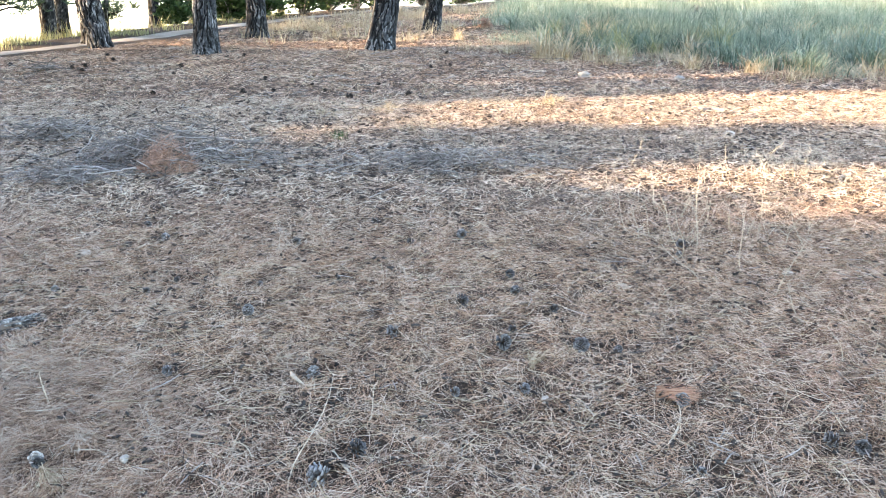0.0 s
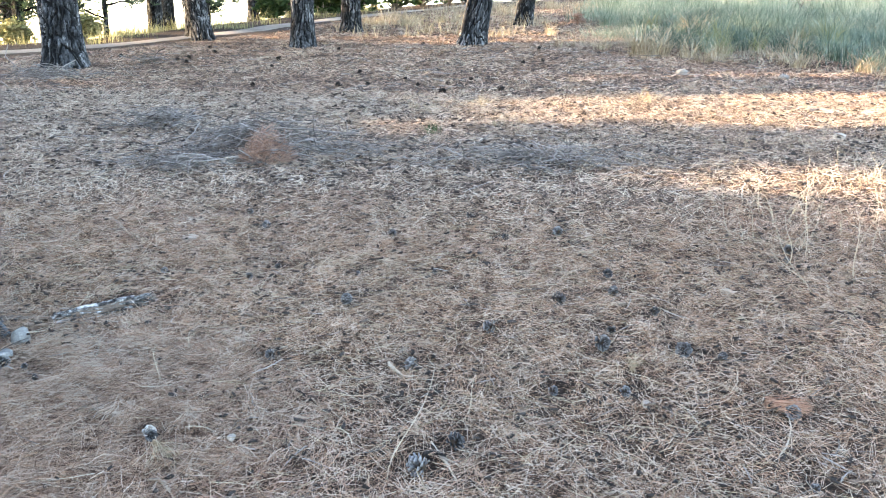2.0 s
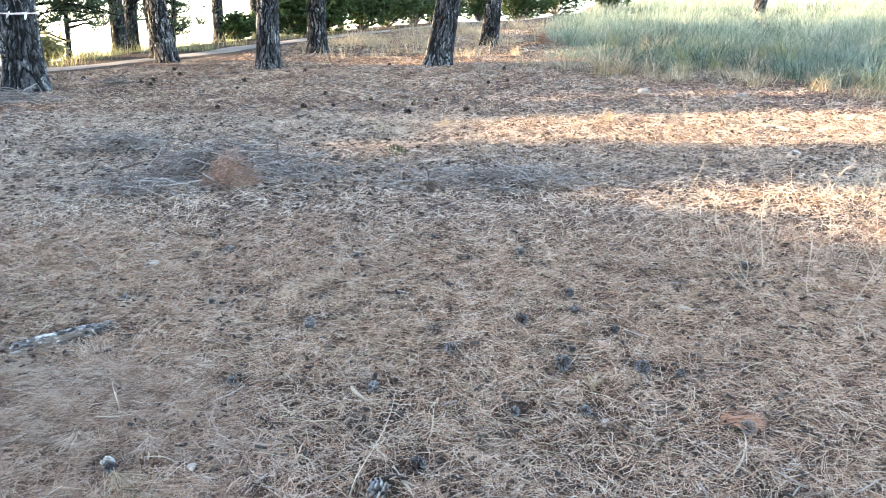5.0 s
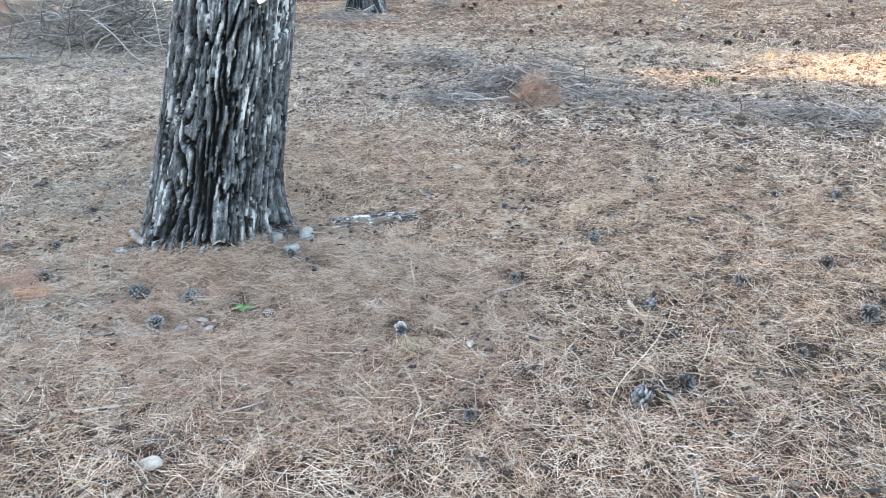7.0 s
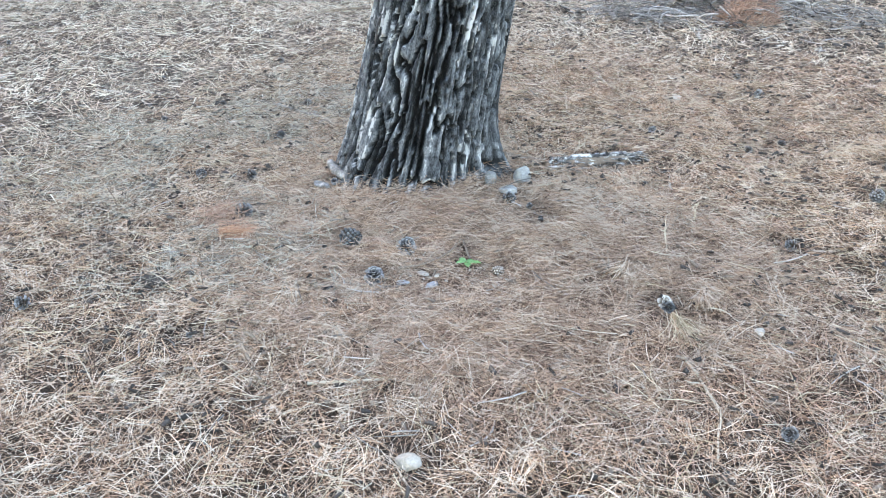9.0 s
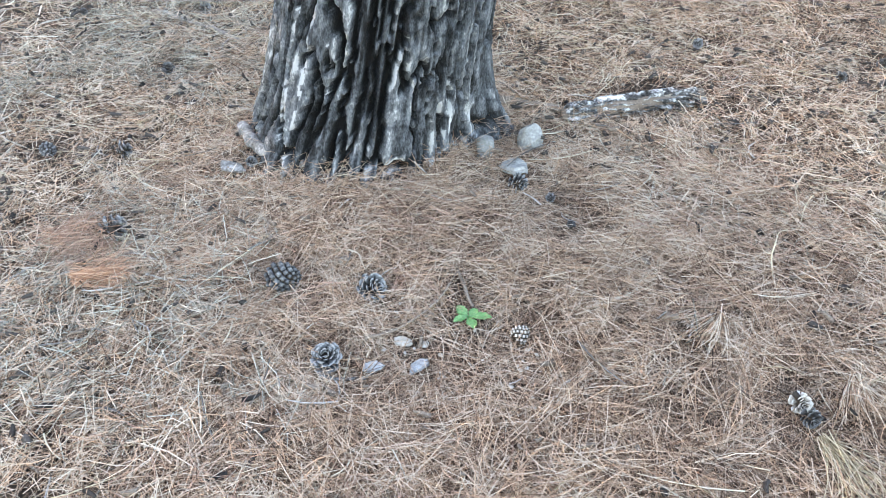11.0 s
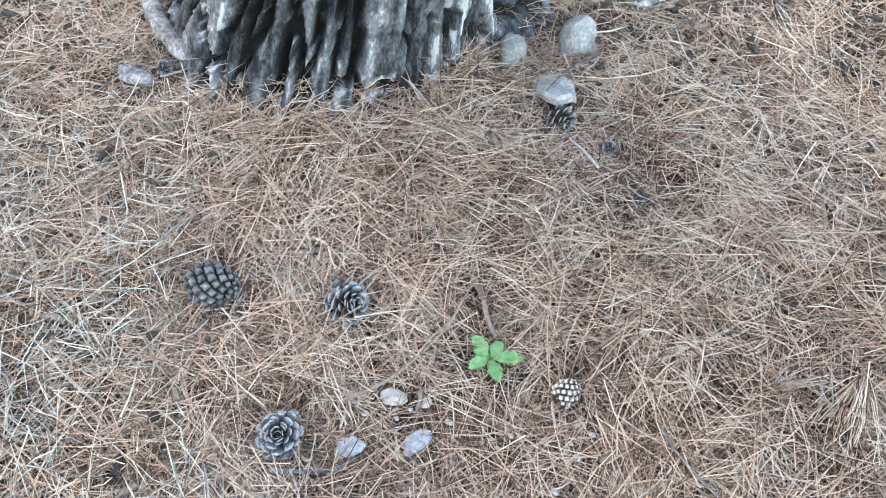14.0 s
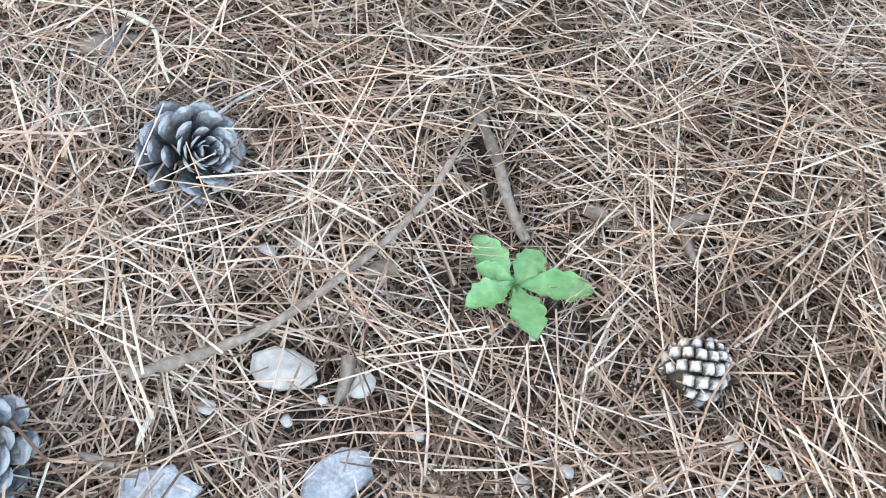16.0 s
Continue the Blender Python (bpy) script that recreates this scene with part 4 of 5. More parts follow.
# ---- grass ----
def grass_patch(name, x0, x1, y0, y1, per_m2, h0, h1, width, seed, mat, label, keep=None, lean=(0.2, 0.9), segs=3, rise=None):
    r = np.random.default_rng(seed)
    n = int((x1 - x0) * (y1 - y0) * per_m2)
    c = np.stack([r.uniform(x0, x1, n), r.uniform(y0, y1, n), np.zeros(n)], 1)
    thick = fbm(c[:, 0] * 0.9, c[:, 1] * 0.9, seed)
    ok = r.random(n) < sstep(0.25, 0.6, thick) + 0.12
    if keep is not None:
        ok &= keep(c[:, 0], c[:, 1], r.random(n))
    c, thick = c[ok], thick[ok]
    n = len(c)
    c[:, 2] = ground_z(c[:, 0], c[:, 1])
    mids = c[r.integers(0, n, max(1, n // 45))]
    tall = r.uniform(0.55, 1.35, len(mids))
    own = r.integers(0, len(mids), n)
    c[:, :2] = mids[own, :2] + r.normal(size=(n, 2)) * 0.13 * (1 + h1)
    c[:, 2] = ground_z(c[:, 0], c[:, 1])
    out = np.arctan2(c[:, 1] - mids[own, 1], c[:, 0] - mids[own, 0]) + r.normal(0, 0.7, n)
    v, f = blades(c, out, tall[own] * r.uniform(h0, h1, n) * (0.55 + 0.9 * thick) * (rise(c[:, 0], c[:, 1]) if rise else 1), r.uniform(*lean, n), width * r.uniform(0.6, 1.3, n), segs)
    return tagged(new(name, mesh_of(name, v, f, mat)), label, "grass", kind="stuff")


bank_edge = lambda x: 15.6 - 0.86 * np.clip(x, -1, 5.6) + 2.2 * (fbm(x * 1.6, x * 0.0, 77) - 0.47)
grass_patch("bank_grass", 0.6, 12, 10, 22, 520, 0.14, 0.5, 0.008, 31, M_GRASS, "tall dusty green grass on the rising bank",
            lambda x, y, u: (y > bank_edge(x) - 0.5 + 4.2 * u ** 1.3) & (x > 0.2 * (y - 12)) & (x < 0.75 * y + 1.5), lean=(0.4, 1.9), rise=lambda x, y: (0.3 + 0.8 * sstep(0, 4.5, y - bank_edge(x))) * (0.35 + 1.3 * sstep(0.3, 0.65, fbm(x * 0.7, y * 0.7, 90))), segs=2)
grass_patch("bank_grass", 1.0, 26, 22, 36, 170, 0.25, 0.6, 0.016, 32, M_GRASS, "tall dusty green grass on the rising bank", lambda x, y, u: (x > 0.12 * (y - 14)) & (x < 0.75 * y + 1.5), segs=2)
grass_patch("bank_grass", 0.5, 50, 36, 72, 26, 0.4, 0.8, 0.04, 36, M_GRASS, "tall dusty green grass on the rising bank", lambda x, y, u: (x > 0.28 * (y - 28)) & (x < 0.8 * y), segs=1)
grass_patch("bank_weeds", 1.5, 12, 10.5, 26, 260, 0.2, 0.55, 0.014, 41, M_WEED, "darker grey-green weeds in clumps on the bank",
            lambda x, y, u: (y > bank_edge(x) + 0.6) & (x > 0.2 * (y - 8)) & (x < 0.75 * y + 1.5) & (fbm(x * 0.8, y * 0.8, 88) > 0.5), lean=(0.4, 1.4))
grass_patch("dry_grass", 0.3, 8, 9.5, 16, 210, 0.12, 0.42, 0.008, 33, M_STRAW, "straw-coloured grass along the bank's foot",
            lambda x, y, u: (y > bank_edge(x) - 0.9) & (y < bank_edge(x) + 0.2 + 4 * u ** 2), lean=(0.4, 1.9))
grass_patch("dry_grass", 0.9, 4.4, 3.6, 6.6, 95, 0.04, 0.15, 0.004, 34, M_STRAW, "bleached dry grass over the needles",
            lambda x, y, u: u < np.clip((x - 0.8) / 0.8, 0, 1) * np.exp(-((y - 4.9) / 0.95) ** 2), lean=(0.6, 2.0))
grass_patch("dry_grass", 2.0, 3.1, 5.4, 6.1, 800, 0.06, 0.17, 0.0045, 51, M_STALK, "dense patch of bleached whitish grass", lean=(0.5, 1.8))
grass_patch("dry_grass", 1.8, 3.3, 4.1, 4.8, 170, 0.05, 0.14, 0.0045, 52, M_STRAW, "yellow straw grass lying in tufts", lean=(0.8, 2.2))
grass_patch("dry_grass", -3.0, 6.5, 6.6, 10.2, 190, 0.03, 0.13, 0.005, 35, M_STRAW, "short straw grass lying among the needles", lambda x, y, u: u < sstep(-3.0, 0.5, x), lean=(0.5, 1.6), segs=2)
grass_patch("dry_grass", -5.0, 4.0, 17, 33, 80, 0.1, 0.4, 0.014, 37, M_STRAW, "dry straw grass beside the track", lambda x, y, u: (beyond_track(x, y) < -0.5) & (beyond_track(x, y) > -6.5) & (x < 0.25 * (y - 10)), segs=2)
grass_patch("yellow_grass", -24, -5.5, 12, 29, 90, 0.12, 0.4, 0.012, 38, M_YGRASS, "yellow-green grass along the track's far edge",
            lambda x, y, u: (beyond_track(x, y) > 0.35) & (beyond_track(x, y) < 4.5) & (x < -0.2 * y))


# ---- dead stalks ----
def stalk(x, y, h, dx, dy, seed, th=0.0022, twigs=4, label="thin bleached dead stalk standing in the litter"):
    r = np.random.default_rng(seed)
    z = gz(x, y)
    root = tagged(new("dead_stalk"), label, "stalk", "dead stalks")
    root.location = (x, y, z)
    line = wavy((0, 0, -0.01), (dx, dy, h), 8, 0.05, seed)
    pieces = [tube(line, np.linspace(th, th * 0.45, 8), 5)]
    v, f = joined(pieces)
    child("stem", mesh_of("stem", v, f, M_STALK, True), root)
    for k in range(twigs):
        p = line[r.integers(3, 8)]
        q = p + np.array([r.normal(0, 0.3), r.normal(0, 0.3), r.uniform(0.1, 0.5)]) * h * 0.35
        v, f = tube(wavy(p, q, 4, 0.05, seed + k), np.linspace(th * 0.6, th * 0.3, 4), 4, cap=False)
        child("side_shoot", mesh_of("side_shoot", v, f, M_STALK, True), root)
    return root


for k, (x, y, h, dx, dy) in enumerate([(1.28, 3.72, 0.36, -0.22, 0.06), (1.36, 4.1, 0.3, 0.03, 0), (1.5, 4.35, 0.34, 0.1, 0.04), (1.7, 4.2, 0.26, 0.12, -0.05), (1.0, 4.9, 0.28, 0.14, 0.05), (1.95, 4.6, 0.3, -0.06, 0),
                                       (2.3, 4.5, 0.32, 0.12, 0), (1.54, 3.1, 0.17, -0.06, 0.04), (1.53, 2.72, 0.16, -0.07, 0.02), (-1.36, 2.46, 0.13, -0.03, 0), (-0.45, 2.0, 0.28, 0.12, 0.2),
                                       (-0.26, 2.33, 0.14, 0.04, 0.02), (0.25, 5.25, 0.24, 0.12, 0.02), (2.0, 8.4, 0.34, -0.05, 0), (2.1, 8.6, 0.36, 0.03, 0), (-0.95, 8.6, 0.3, 0.0, 0), (2.45, 7.0, 0.3, 0.1, 0),
                                       (3.3, 6.6, 0.42, 0.12, 0), (3.5, 7.4, 0.4, -0.1, 0), (-1.36, 2.68, 0.1, 0.01, 0.0)]):
    stalk(x, y, h, dx, dy, 500 + k)
for k, (x, y, h, dx) in enumerate([(2.7, 10.2, 0.3, 0.1), (3.2, 10.4, 0.35, 0.12), (3.6, 10.1, 0.32, -0.1), (4.1, 10.0, 0.36, 0.1), (4.6, 9.9, 0.3, 0.08), (5.1, 9.8, 0.38, 0.14), (1.9, 13.6, 0.8, 0.35), (2.1, 13.7, 0.85, -0.3),
                                   (2.3, 13.6, 0.75, 0.5), (2.6, 13.4, 0.7, -0.2), (-2.9, 13.6, 0.4, -0.15), (-1.7, 13.4, 0.3, 0.15)]):
    stalk(x, y, h, dx, 0.0, 540 + k, th=0.005)

rk = np.random.default_rng(58)
for k in range(26):
    stalk(rk.uniform(1.1, 3.2), rk.uniform(3.8, 5.7), rk.uniform(0.14, 0.34), rk.normal(0, 0.09), rk.normal(0, 0.06), 580 + k, th=rk.uniform(0.0018, 0.003), twigs=3)


for k in range(15):
    stalk(rk.normal(1.4, 0.22), rk.normal(4.3, 0.42), rk.uniform(0.16, 0.38), rk.normal(0, 0.11), rk.normal(0, 0.06), 800 + k, th=rk.uniform(0.002, 0.0034), twigs=4)
for k in range(34):
    x, y = rk.uniform(-2.2, 1.7), rk.uniform(1.9, 4.8)
    if math.hypot(x + 1.9, y - 2.1) > 0.75:
        stalk(x, y, rk.uniform(0.03, 0.14), rk.normal(0, 0.1), rk.normal(0, 0.1), 640 + k, th=rk.uniform(0.0014, 0.0022), twigs=2, label="short thin pale stalk leaning over the litter")


# ---- brushwood ----
def brushwood(x, y, rx, ry, h, n, length, seed, label, thick=0.006, tilt=0.17):
    r = np.random.default_rng(seed)
    root = tagged(new("brushwood_pile"), label, "brushwood", "piles of brushwood")
    root.location = (x, y, gz(x, y))
    z0, flat = gz(x, y), 0.01
    slope = ((gz(x + rx, y) - gz(x - rx, y)) / (2 * rx), (gz(x, y + ry) - gz(x, y - ry)) / (2 * ry))
    groups = [[], [], []]
    for k in range(n):
        a, d = r.uniform(0, 6.28), math.sqrt(r.random())
        d = abs(r.normal(0, 0.5))
        px, py = math.cos(a) * d * rx, math.sin(a) * d * ry
        lump = value_noise(px * 2.6 + seed, py * 3.4, seed)
        top = h * math.exp(-d * d * 2) * r.random() * 1.6 * float(lump) + 0.012
        L = length * r.uniform(0.35, 1.2)
        az = r.uniform(0, 6.28)
        e = np.array([math.cos(az) * L / 2, math.sin(az) * L / 2, r.normal(0, tilt) * L])
        c = np.array([px, py, flat + slope[0] * px + slope[1] * py + top])
        line = wavy(c - e, c + e, 7, 0.13, seed * 1000 + k)
        ground_line = flat + slope[0] * line[:, 0] + slope[1] * line[:, 1] + 0.004
        line[:, 2] = np.maximum(line[:, 2], ground_line)
        t = thick * r.uniform(0.4, 1.3)
        groups[k % 3].append(tube(line, np.linspace(t, t * 0.35, 7), 4, cap=False))
        for _ in range(2):
            p = line[r.integers(1, 5)]
            q = p + np.array([r.normal(0, 0.2), r.normal(0, 0.2), r.uniform(-0.06, 0.07)]) * L
            q[2] = max(q[2], flat + slope[0] * q[0] + slope[1] * q[1] + 0.003)
            groups[k % 3].append(tube(wavy(p, q, 4, 0.05, seed + k), np.linspace(t * 0.5, t * 0.2, 4), 3, cap=False))
    for g in groups:
        v, f = joined(g)
        child("twig_tangle", mesh_of("twig_tangle", v, f, M_TWIG, True), root)["kind"] = "stuff"
    return root


brushwood(-8.2, 7.1, 2.2, 1.2, 1.0, 620, 1.0, 1, "big heap of grey dead branches on the needle floor", 0.0095, 0.3)
brushwood(-3.55, 7.0, 0.75, 0.35, 0.2, 190, 0.3, 2, "low scatter of grey twigs on the litter", 0.005)
brushwood(-2.25, 6.1, 1.15, 0.7, 0.32, 480, 0.42, 3, "tangled low pile of grey twigs", 0.0048)
brushwood(-2.75, 5.55, 0.6, 0.3, 0.09, 130, 0.34, 4, "low scatter of grey twigs on the litter", 0.005)
brushwood(0.0, 5.95, 1.5, 0.55, 0.06, 420, 0.3, 5, "thin grey twigs strewn over the floor", 0.0046)
brushwood(-6.8, 10.2, 0.8, 0.4, 0.14, 160, 0.45, 6, "low scatter of grey twigs on the litter", 0.006)
brushwood(-6.1, 12.1, 0.5, 0.25, 0.1, 30, 0.6, 7, "dark fallen branches beside a trunk", 0.008)


def needle_clump(x, y, rx, h, n, length, width, seed, label, mat, fan=None, stand=0.15):
    """A loose clump of fallen needles still in their bunch."""
    r = np.random.default_rng(seed)
    a, d = r.uniform(0, 6.28, n), np.sqrt(r.random(n))
    c = np.stack([x + np.cos(a) * d * rx, y + np.sin(a) * d * rx * 0.75, np.zeros(n)], 1)
    hd = r.uniform(0, 6.28, n)
    if fan is not None:
        hd = fan + r.normal(0, 0.3, n)
        L = length * r.uniform(0.75, 1.1, n)
        c[:, 0], c[:, 1] = x + np.cos(hd) * L * 0.5, y + np.sin(hd) * L * 0.5
    else:
        L = length * r.uniform(0.6, 1.2, n)
    c[:, 2] = ground_z(c[:, 0], c[:, 1]) + 0.028 + h * (1 - d * d) * r.random(n)
    v, f = strands(c, hd, L, width * r.uniform(0.8, 1.2, n), r.normal(0, 0.3, n), r.normal(0.05, stand, n), 3, True, sag=0.1)
    o = np.array([x, y, gz(x, y)])
    ob = new("needle_clump", mesh_of("needle_clump", v - o, f, mat))
    ob.location = o
    return tagged(ob, label, "needle clump", "clumps of fallen needles", "stuff")


needle_clump(1.1, 21.5, 0.16, 0.3, 130, 0.2, 0.02, 12, "small dried orange-brown tuft on the bank", M_ORANGE)
needle_clump(-2.08, 5.74, 0.22, 0.27, 520, 0.16, 0.0045, 1, "domed clump of rust-brown pine needles on twigs", M_ORANGE, stand=0.7)
needle_clump(-2.75, 1.7, 0.08, 0.06, 120, 0.14, 0.0016, 3, "rust-orange tuft of dead needles", M_RUST, fan=0.7, stand=0.25)
needle_clump(-2.86, 1.8, 0.1, 0.07, 190, 0.13, 0.0016, 13, "rounded tuft of faded rust needles", M_ORANGE, stand=0.4)
needle_clump(-1.44, 2.3, 0.03, 0.008, 50, 0.14, 0.0018, 4, "fan of tan needles fallen in one bunch", M_NEEDLE, fan=-1.75)
needle_clump(-1.18, 2.26, 0.03, 0.008, 55, 0.15, 0.0018, 5, "fan of tan needles fallen in one bunch", M_NEEDLE, fan=-1.35)
needle_clump(0.76, 2.5, 0.1, 0.03, 160, 0.14, 0.002, 6, "flat rust-red spray of needles", M_RUST, fan=-0.3)
needle_clump(0.34, 2.68, 0.05, 0.03, 50, 0.12, 0.0025, 7, "straw-coloured needle tuft standing up", M_STRAW, fan=1.4)
needle_clump(-1.2, 2.07, 0.05, 0.03, 42, 0.16, 0.0018, 8, "straw-coloured needle tuft", M_STRAW, fan=-0.8)
needle_clump(-2.2, 2.3, 0.13, 0.012, 120, 0.12, 0.0016, 9, "orange-brown needles gathered at the trunk's foot", M_ORANGE)
needle_clump(-2.08, 2.1, 0.05, 0.015, 34, 0.12, 0.0014, 11, "orange-brown needles beside the open cone", M_ORANGE)


# ---- pine cones ----
def scale_mesh(name, mat, plump=1.0):
    """One woody scale: a narrow claw widening to a thick rounded tip with a raised boss. Its root lies at the origin, its tip towards +x."""
    xs = np.array([0.0, 0.35, 0.7, 0.9, 1.0])
    ws = np.array([0.07, 0.13, 0.24, 0.27, 0.17])
    ts = np.array([0.03, 0.03, 0.035, 0.05, 0.03]) * plump
    a = np.array([0, 1, 2, 3, 4, 5]) * np.pi / 3
    ring = np.stack([np.cos(a), np.sin(a)], 1)
    v = np.concatenate([np.stack([np.full(6, x), w * ring[:, 0], t * ring[:, 1] + 0.16 * x * x + 0.9 * (w * ring[:, 0]) ** 2], 1) for x, w, t in zip(xs, ws, ts)])
    v = np.concatenate([v, [[1.05, 0, 0.18]]])
    i = np.arange(30).reshape(5, 6)
    j = np.roll(i, -1, 1)
    f = np.stack([i[:-1], i[1:], j[1:], j[:-1]], -1).reshape(-1, 4)
    tip = np.array([[i[4, k], 30, i[4, (k + 2) % 6], i[4, (k + 1) % 6]] for k in (0, 2, 4)])
    return v, np.concatenate([f, tip])


def pad_mesh(plump):
    """The blunt lozenge end of a closed scale, domed, with a little point. Outward is +z."""
    g = np.linspace(-1, 1, 5)
    A, B = np.meshgrid(g, g)
    rim = np.maximum(np.abs(A), np.abs(B))
    Z = 0.34 * plump * (1 - rim ** 2.5) + 0.12 * np.exp(-(A * A + B * B) * 6)
    k = 0.5 * (1 - 0.12 * (A * A + B * B - np.minimum(np.abs(A), np.abs(B))))
    top = np.stack([A * k, B * k, Z], -1).reshape(-1, 3)
    i = np.arange(25).reshape(5, 5)
    f = np.stack([i[:-1, :-1], i[:-1, 1:], i[1:, 1:], i[1:, :-1]], -1).reshape(-1, 4)
    ring = np.concatenate([i[0], i[1:, -1], i[-1, ::-1][1:], i[::-1, 0][1:-1]])
    low = top[ring] * np.array([0.75, 0.75, 0]) + np.array([0, 0, -0.35])
    nr = len(ring)
    a = np.arange(nr)
    b = (a + 1) % nr
    return np.concatenate([top, low]), np.concatenate([f, np.stack([ring[b], ring[a], 25 + a, 25 + b], -1)])


def cone_pads(n, L, R, r):
    out = []
    for k in range(n):
        s = (k + 0.5) / n
        az = k * 2.39996
        prof = lambda u: R * (math.sin(math.pi * min(0.999, 0.14 + 0.84 * u) ** 0.8) ** 0.7 + 0.02)
        p, dp = prof(s), (prof(min(1, s + 0.02)) - prof(max(0, s - 0.02)))
        d = Vector((math.cos(az), math.sin(az), 0))
        along = (d * dp + Vector((0, 0, L * 0.9 * 0.04))).normalized()
        side = Vector((0, 0, 1)).cross(d)
        out_ = side.cross(along)
        size = 2.35 * math.sqrt(max(p, 0.25 * R) * L * 0.9 / n) * r.uniform(0.9, 1.05)
        m = Matrix((side, along, out_)).transposed().to_4x4()
        out.append(Matrix.Translation(d * p * 0.92 + Vector((0, 0, L * (0.05 + 0.9 * s)))) @ m @ pose(0, 0, 0, 0, 0, 45 + r.normal(0, 4)) @ pose(0, 0, 0, r.normal(0, 5), r.normal(0, 5), 0) @ Matrix.Scale(size * 1.08, 4))
    return out


def cone_scales(n, L, R, open_, r):
    """Places of the scales along a cone of length L and greatest radius R, base at the origin and tip towards +z."""
    out = []
    for k in range(n):
        s = (k + 0.5) / n
        az = k * 2.39996 + r.normal(0, 0.09)
        prof = math.sin(math.pi * min(1, 0.16 + 0.84 * s) ** 0.85) ** 0.75 + 0.08
        reach = R * prof
        rise = math.radians(-18 + 95 * s ** 1.15) if open_ else math.radians(25 + 60 * s)
        size = (reach * 0.95 + 0.12 * R) * r.uniform(0.86, 1.08)
        core = 0.14 * R if open_ else max(0.02 * R, reach - size * 0.75)
        out.append(pose(math.cos(az) * core, math.sin(az) * core, L * (0.08 + 0.72 * s), 0, 0, math.degrees(az)) @ pose(0, 0, 0, 0, -math.degrees(rise) + r.normal(0, 8), r.normal(0, 5))
                   @ Matrix.Diagonal((size, size * r.uniform(0.85, 1.2), size, 1)))
    return out


def core_mesh(L, R, fat):
    n = 7
    zs = np.linspace(0, 0.85 * L, n)
    return mesh_of("core", *tube(np.stack([0 * zs, 0 * zs, zs], 1), R * fat * np.array([0.2, 0.4, 0.42, 0.36, 0.28, 0.18, 0.06]), 8), M_CORE, True)


def pine_cone(n, L, R, open_, seed, mat, label, apart):
    """apart: every scale is a piece of its own; else they are one part."""
    r = np.random.default_rng(seed)
    root = tagged(new("pine_cone"), label, "pine cone", "fallen pine cones")
    child("core", core_mesh(L, R, 1.0 if open_ else 1.75), root)
    sv, sf = scale_mesh("scale", mat) if open_ else pad_mesh(1.0)
    spots = cone_scales(n, L, R, open_, r) if open_ else cone_pads(n, L, R, r)
    # open scales weather paler to the tip; shade between pads put into tone
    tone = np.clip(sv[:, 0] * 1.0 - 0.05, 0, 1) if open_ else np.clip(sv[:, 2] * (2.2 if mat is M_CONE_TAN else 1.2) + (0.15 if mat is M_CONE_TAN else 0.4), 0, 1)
    if apart:
        me = mesh_of("scale", sv, sf, mat, True)
        me.attributes.new("painted_tone", "FLOAT", "POINT").data.foreach_set("value", tone.astype(np.float32))
        for m in spots:
            child("scale", me, root, m=m)
    else:
        hom = np.concatenate([sv, np.ones((len(sv), 1))], 1)
        v, f = joined([((np.array(m) @ hom.T).T[:, :3], sf) for m in spots])
        me = mesh_of("scale_cluster", v, f, mat, True)
        me.attributes.new("painted_tone", "FLOAT", "POINT").data.foreach_set("value", np.tile(tone, len(spots)).astype(np.float32))
        child("scale_cluster", me, root)["kind"] = "stuff"
    return root


def lay(x, y, axis_az, axis_up, up):
    """Lay a cone at x, y with its tip towards the compass angle axis_az, raised axis_up degrees; up: its middle's height over the ground."""
    d = Vector((math.cos(radians(axis_az)) * math.cos(radians(axis_up)), math.sin(radians(axis_az)) * math.cos(radians(axis_up)), math.sin(radians(axis_up))))
    return Matrix.Translation((x, y, gz(x, y) + up + 0.014)) @ d.to_track_quat("Z", "Y").to_matrix().to_4x4()


def at_middle(m, L):
    return m @ Matrix.Translation((0, 0, -L * 0.45))


GREY = "grey weathered open pine cone lying on needles"
c1 = pine_cone(62, 0.06, 0.041, True, 1, M_CONE_NEAR, "grey open pine cone tilted up on the needles", True)
c1.matrix_basis = at_middle(lay(-2.152, 2.033, -8, 42, 0.002) @ Matrix.Scale(0.7, 4), 0.06)
c2 = pine_cone(70, 0.085, 0.032, False, 2, M_CONE_NEAR, "blue-grey half-open pine cone lying on its side", True)
c2.matrix_basis = at_middle(lay(-2.335, 1.945, 12, 14, 0.014), 0.085)
c3 = pine_cone(66, 0.07, 0.04, True, 3, M_CONE_NEAR, "grey open pine cone facing up from the needles", True)
c3.matrix_basis = at_middle(lay(-2.118, 1.813, -60, 66, 0.006) @ Matrix.Scale(0.68, 4), 0.065)
c4 = pine_cone(58, 0.05, 0.023, False, 4, M_CONE_TAN, "small pale closed pine cone in the needles", True)
c4.matrix_basis = at_middle(lay(-1.798, 2.075, 65, 25, 0.004) @ Matrix.Scale(0.82, 4), 0.05)
c5 = pine_cone(50, 0.09, 0.042, True, 5, M_CONE_NEAR, "brown open pine cone beside a flat stone", True)
c5.matrix_basis = at_middle(lay(-2.02, 2.51, -15, 5, 0.004) @ Matrix.Scale(0.52, 4), 0.09)
c6 = pine_cone(46, 0.08, 0.043, True, 6, M_CONE_TAN, "pale open pine cone lying in a needle bunch", True)
c6.matrix_basis = at_middle(lay(-1.25, 2.13, -60, 30, 0.012) @ Matrix.Scale(0.39, 4), 0.08)

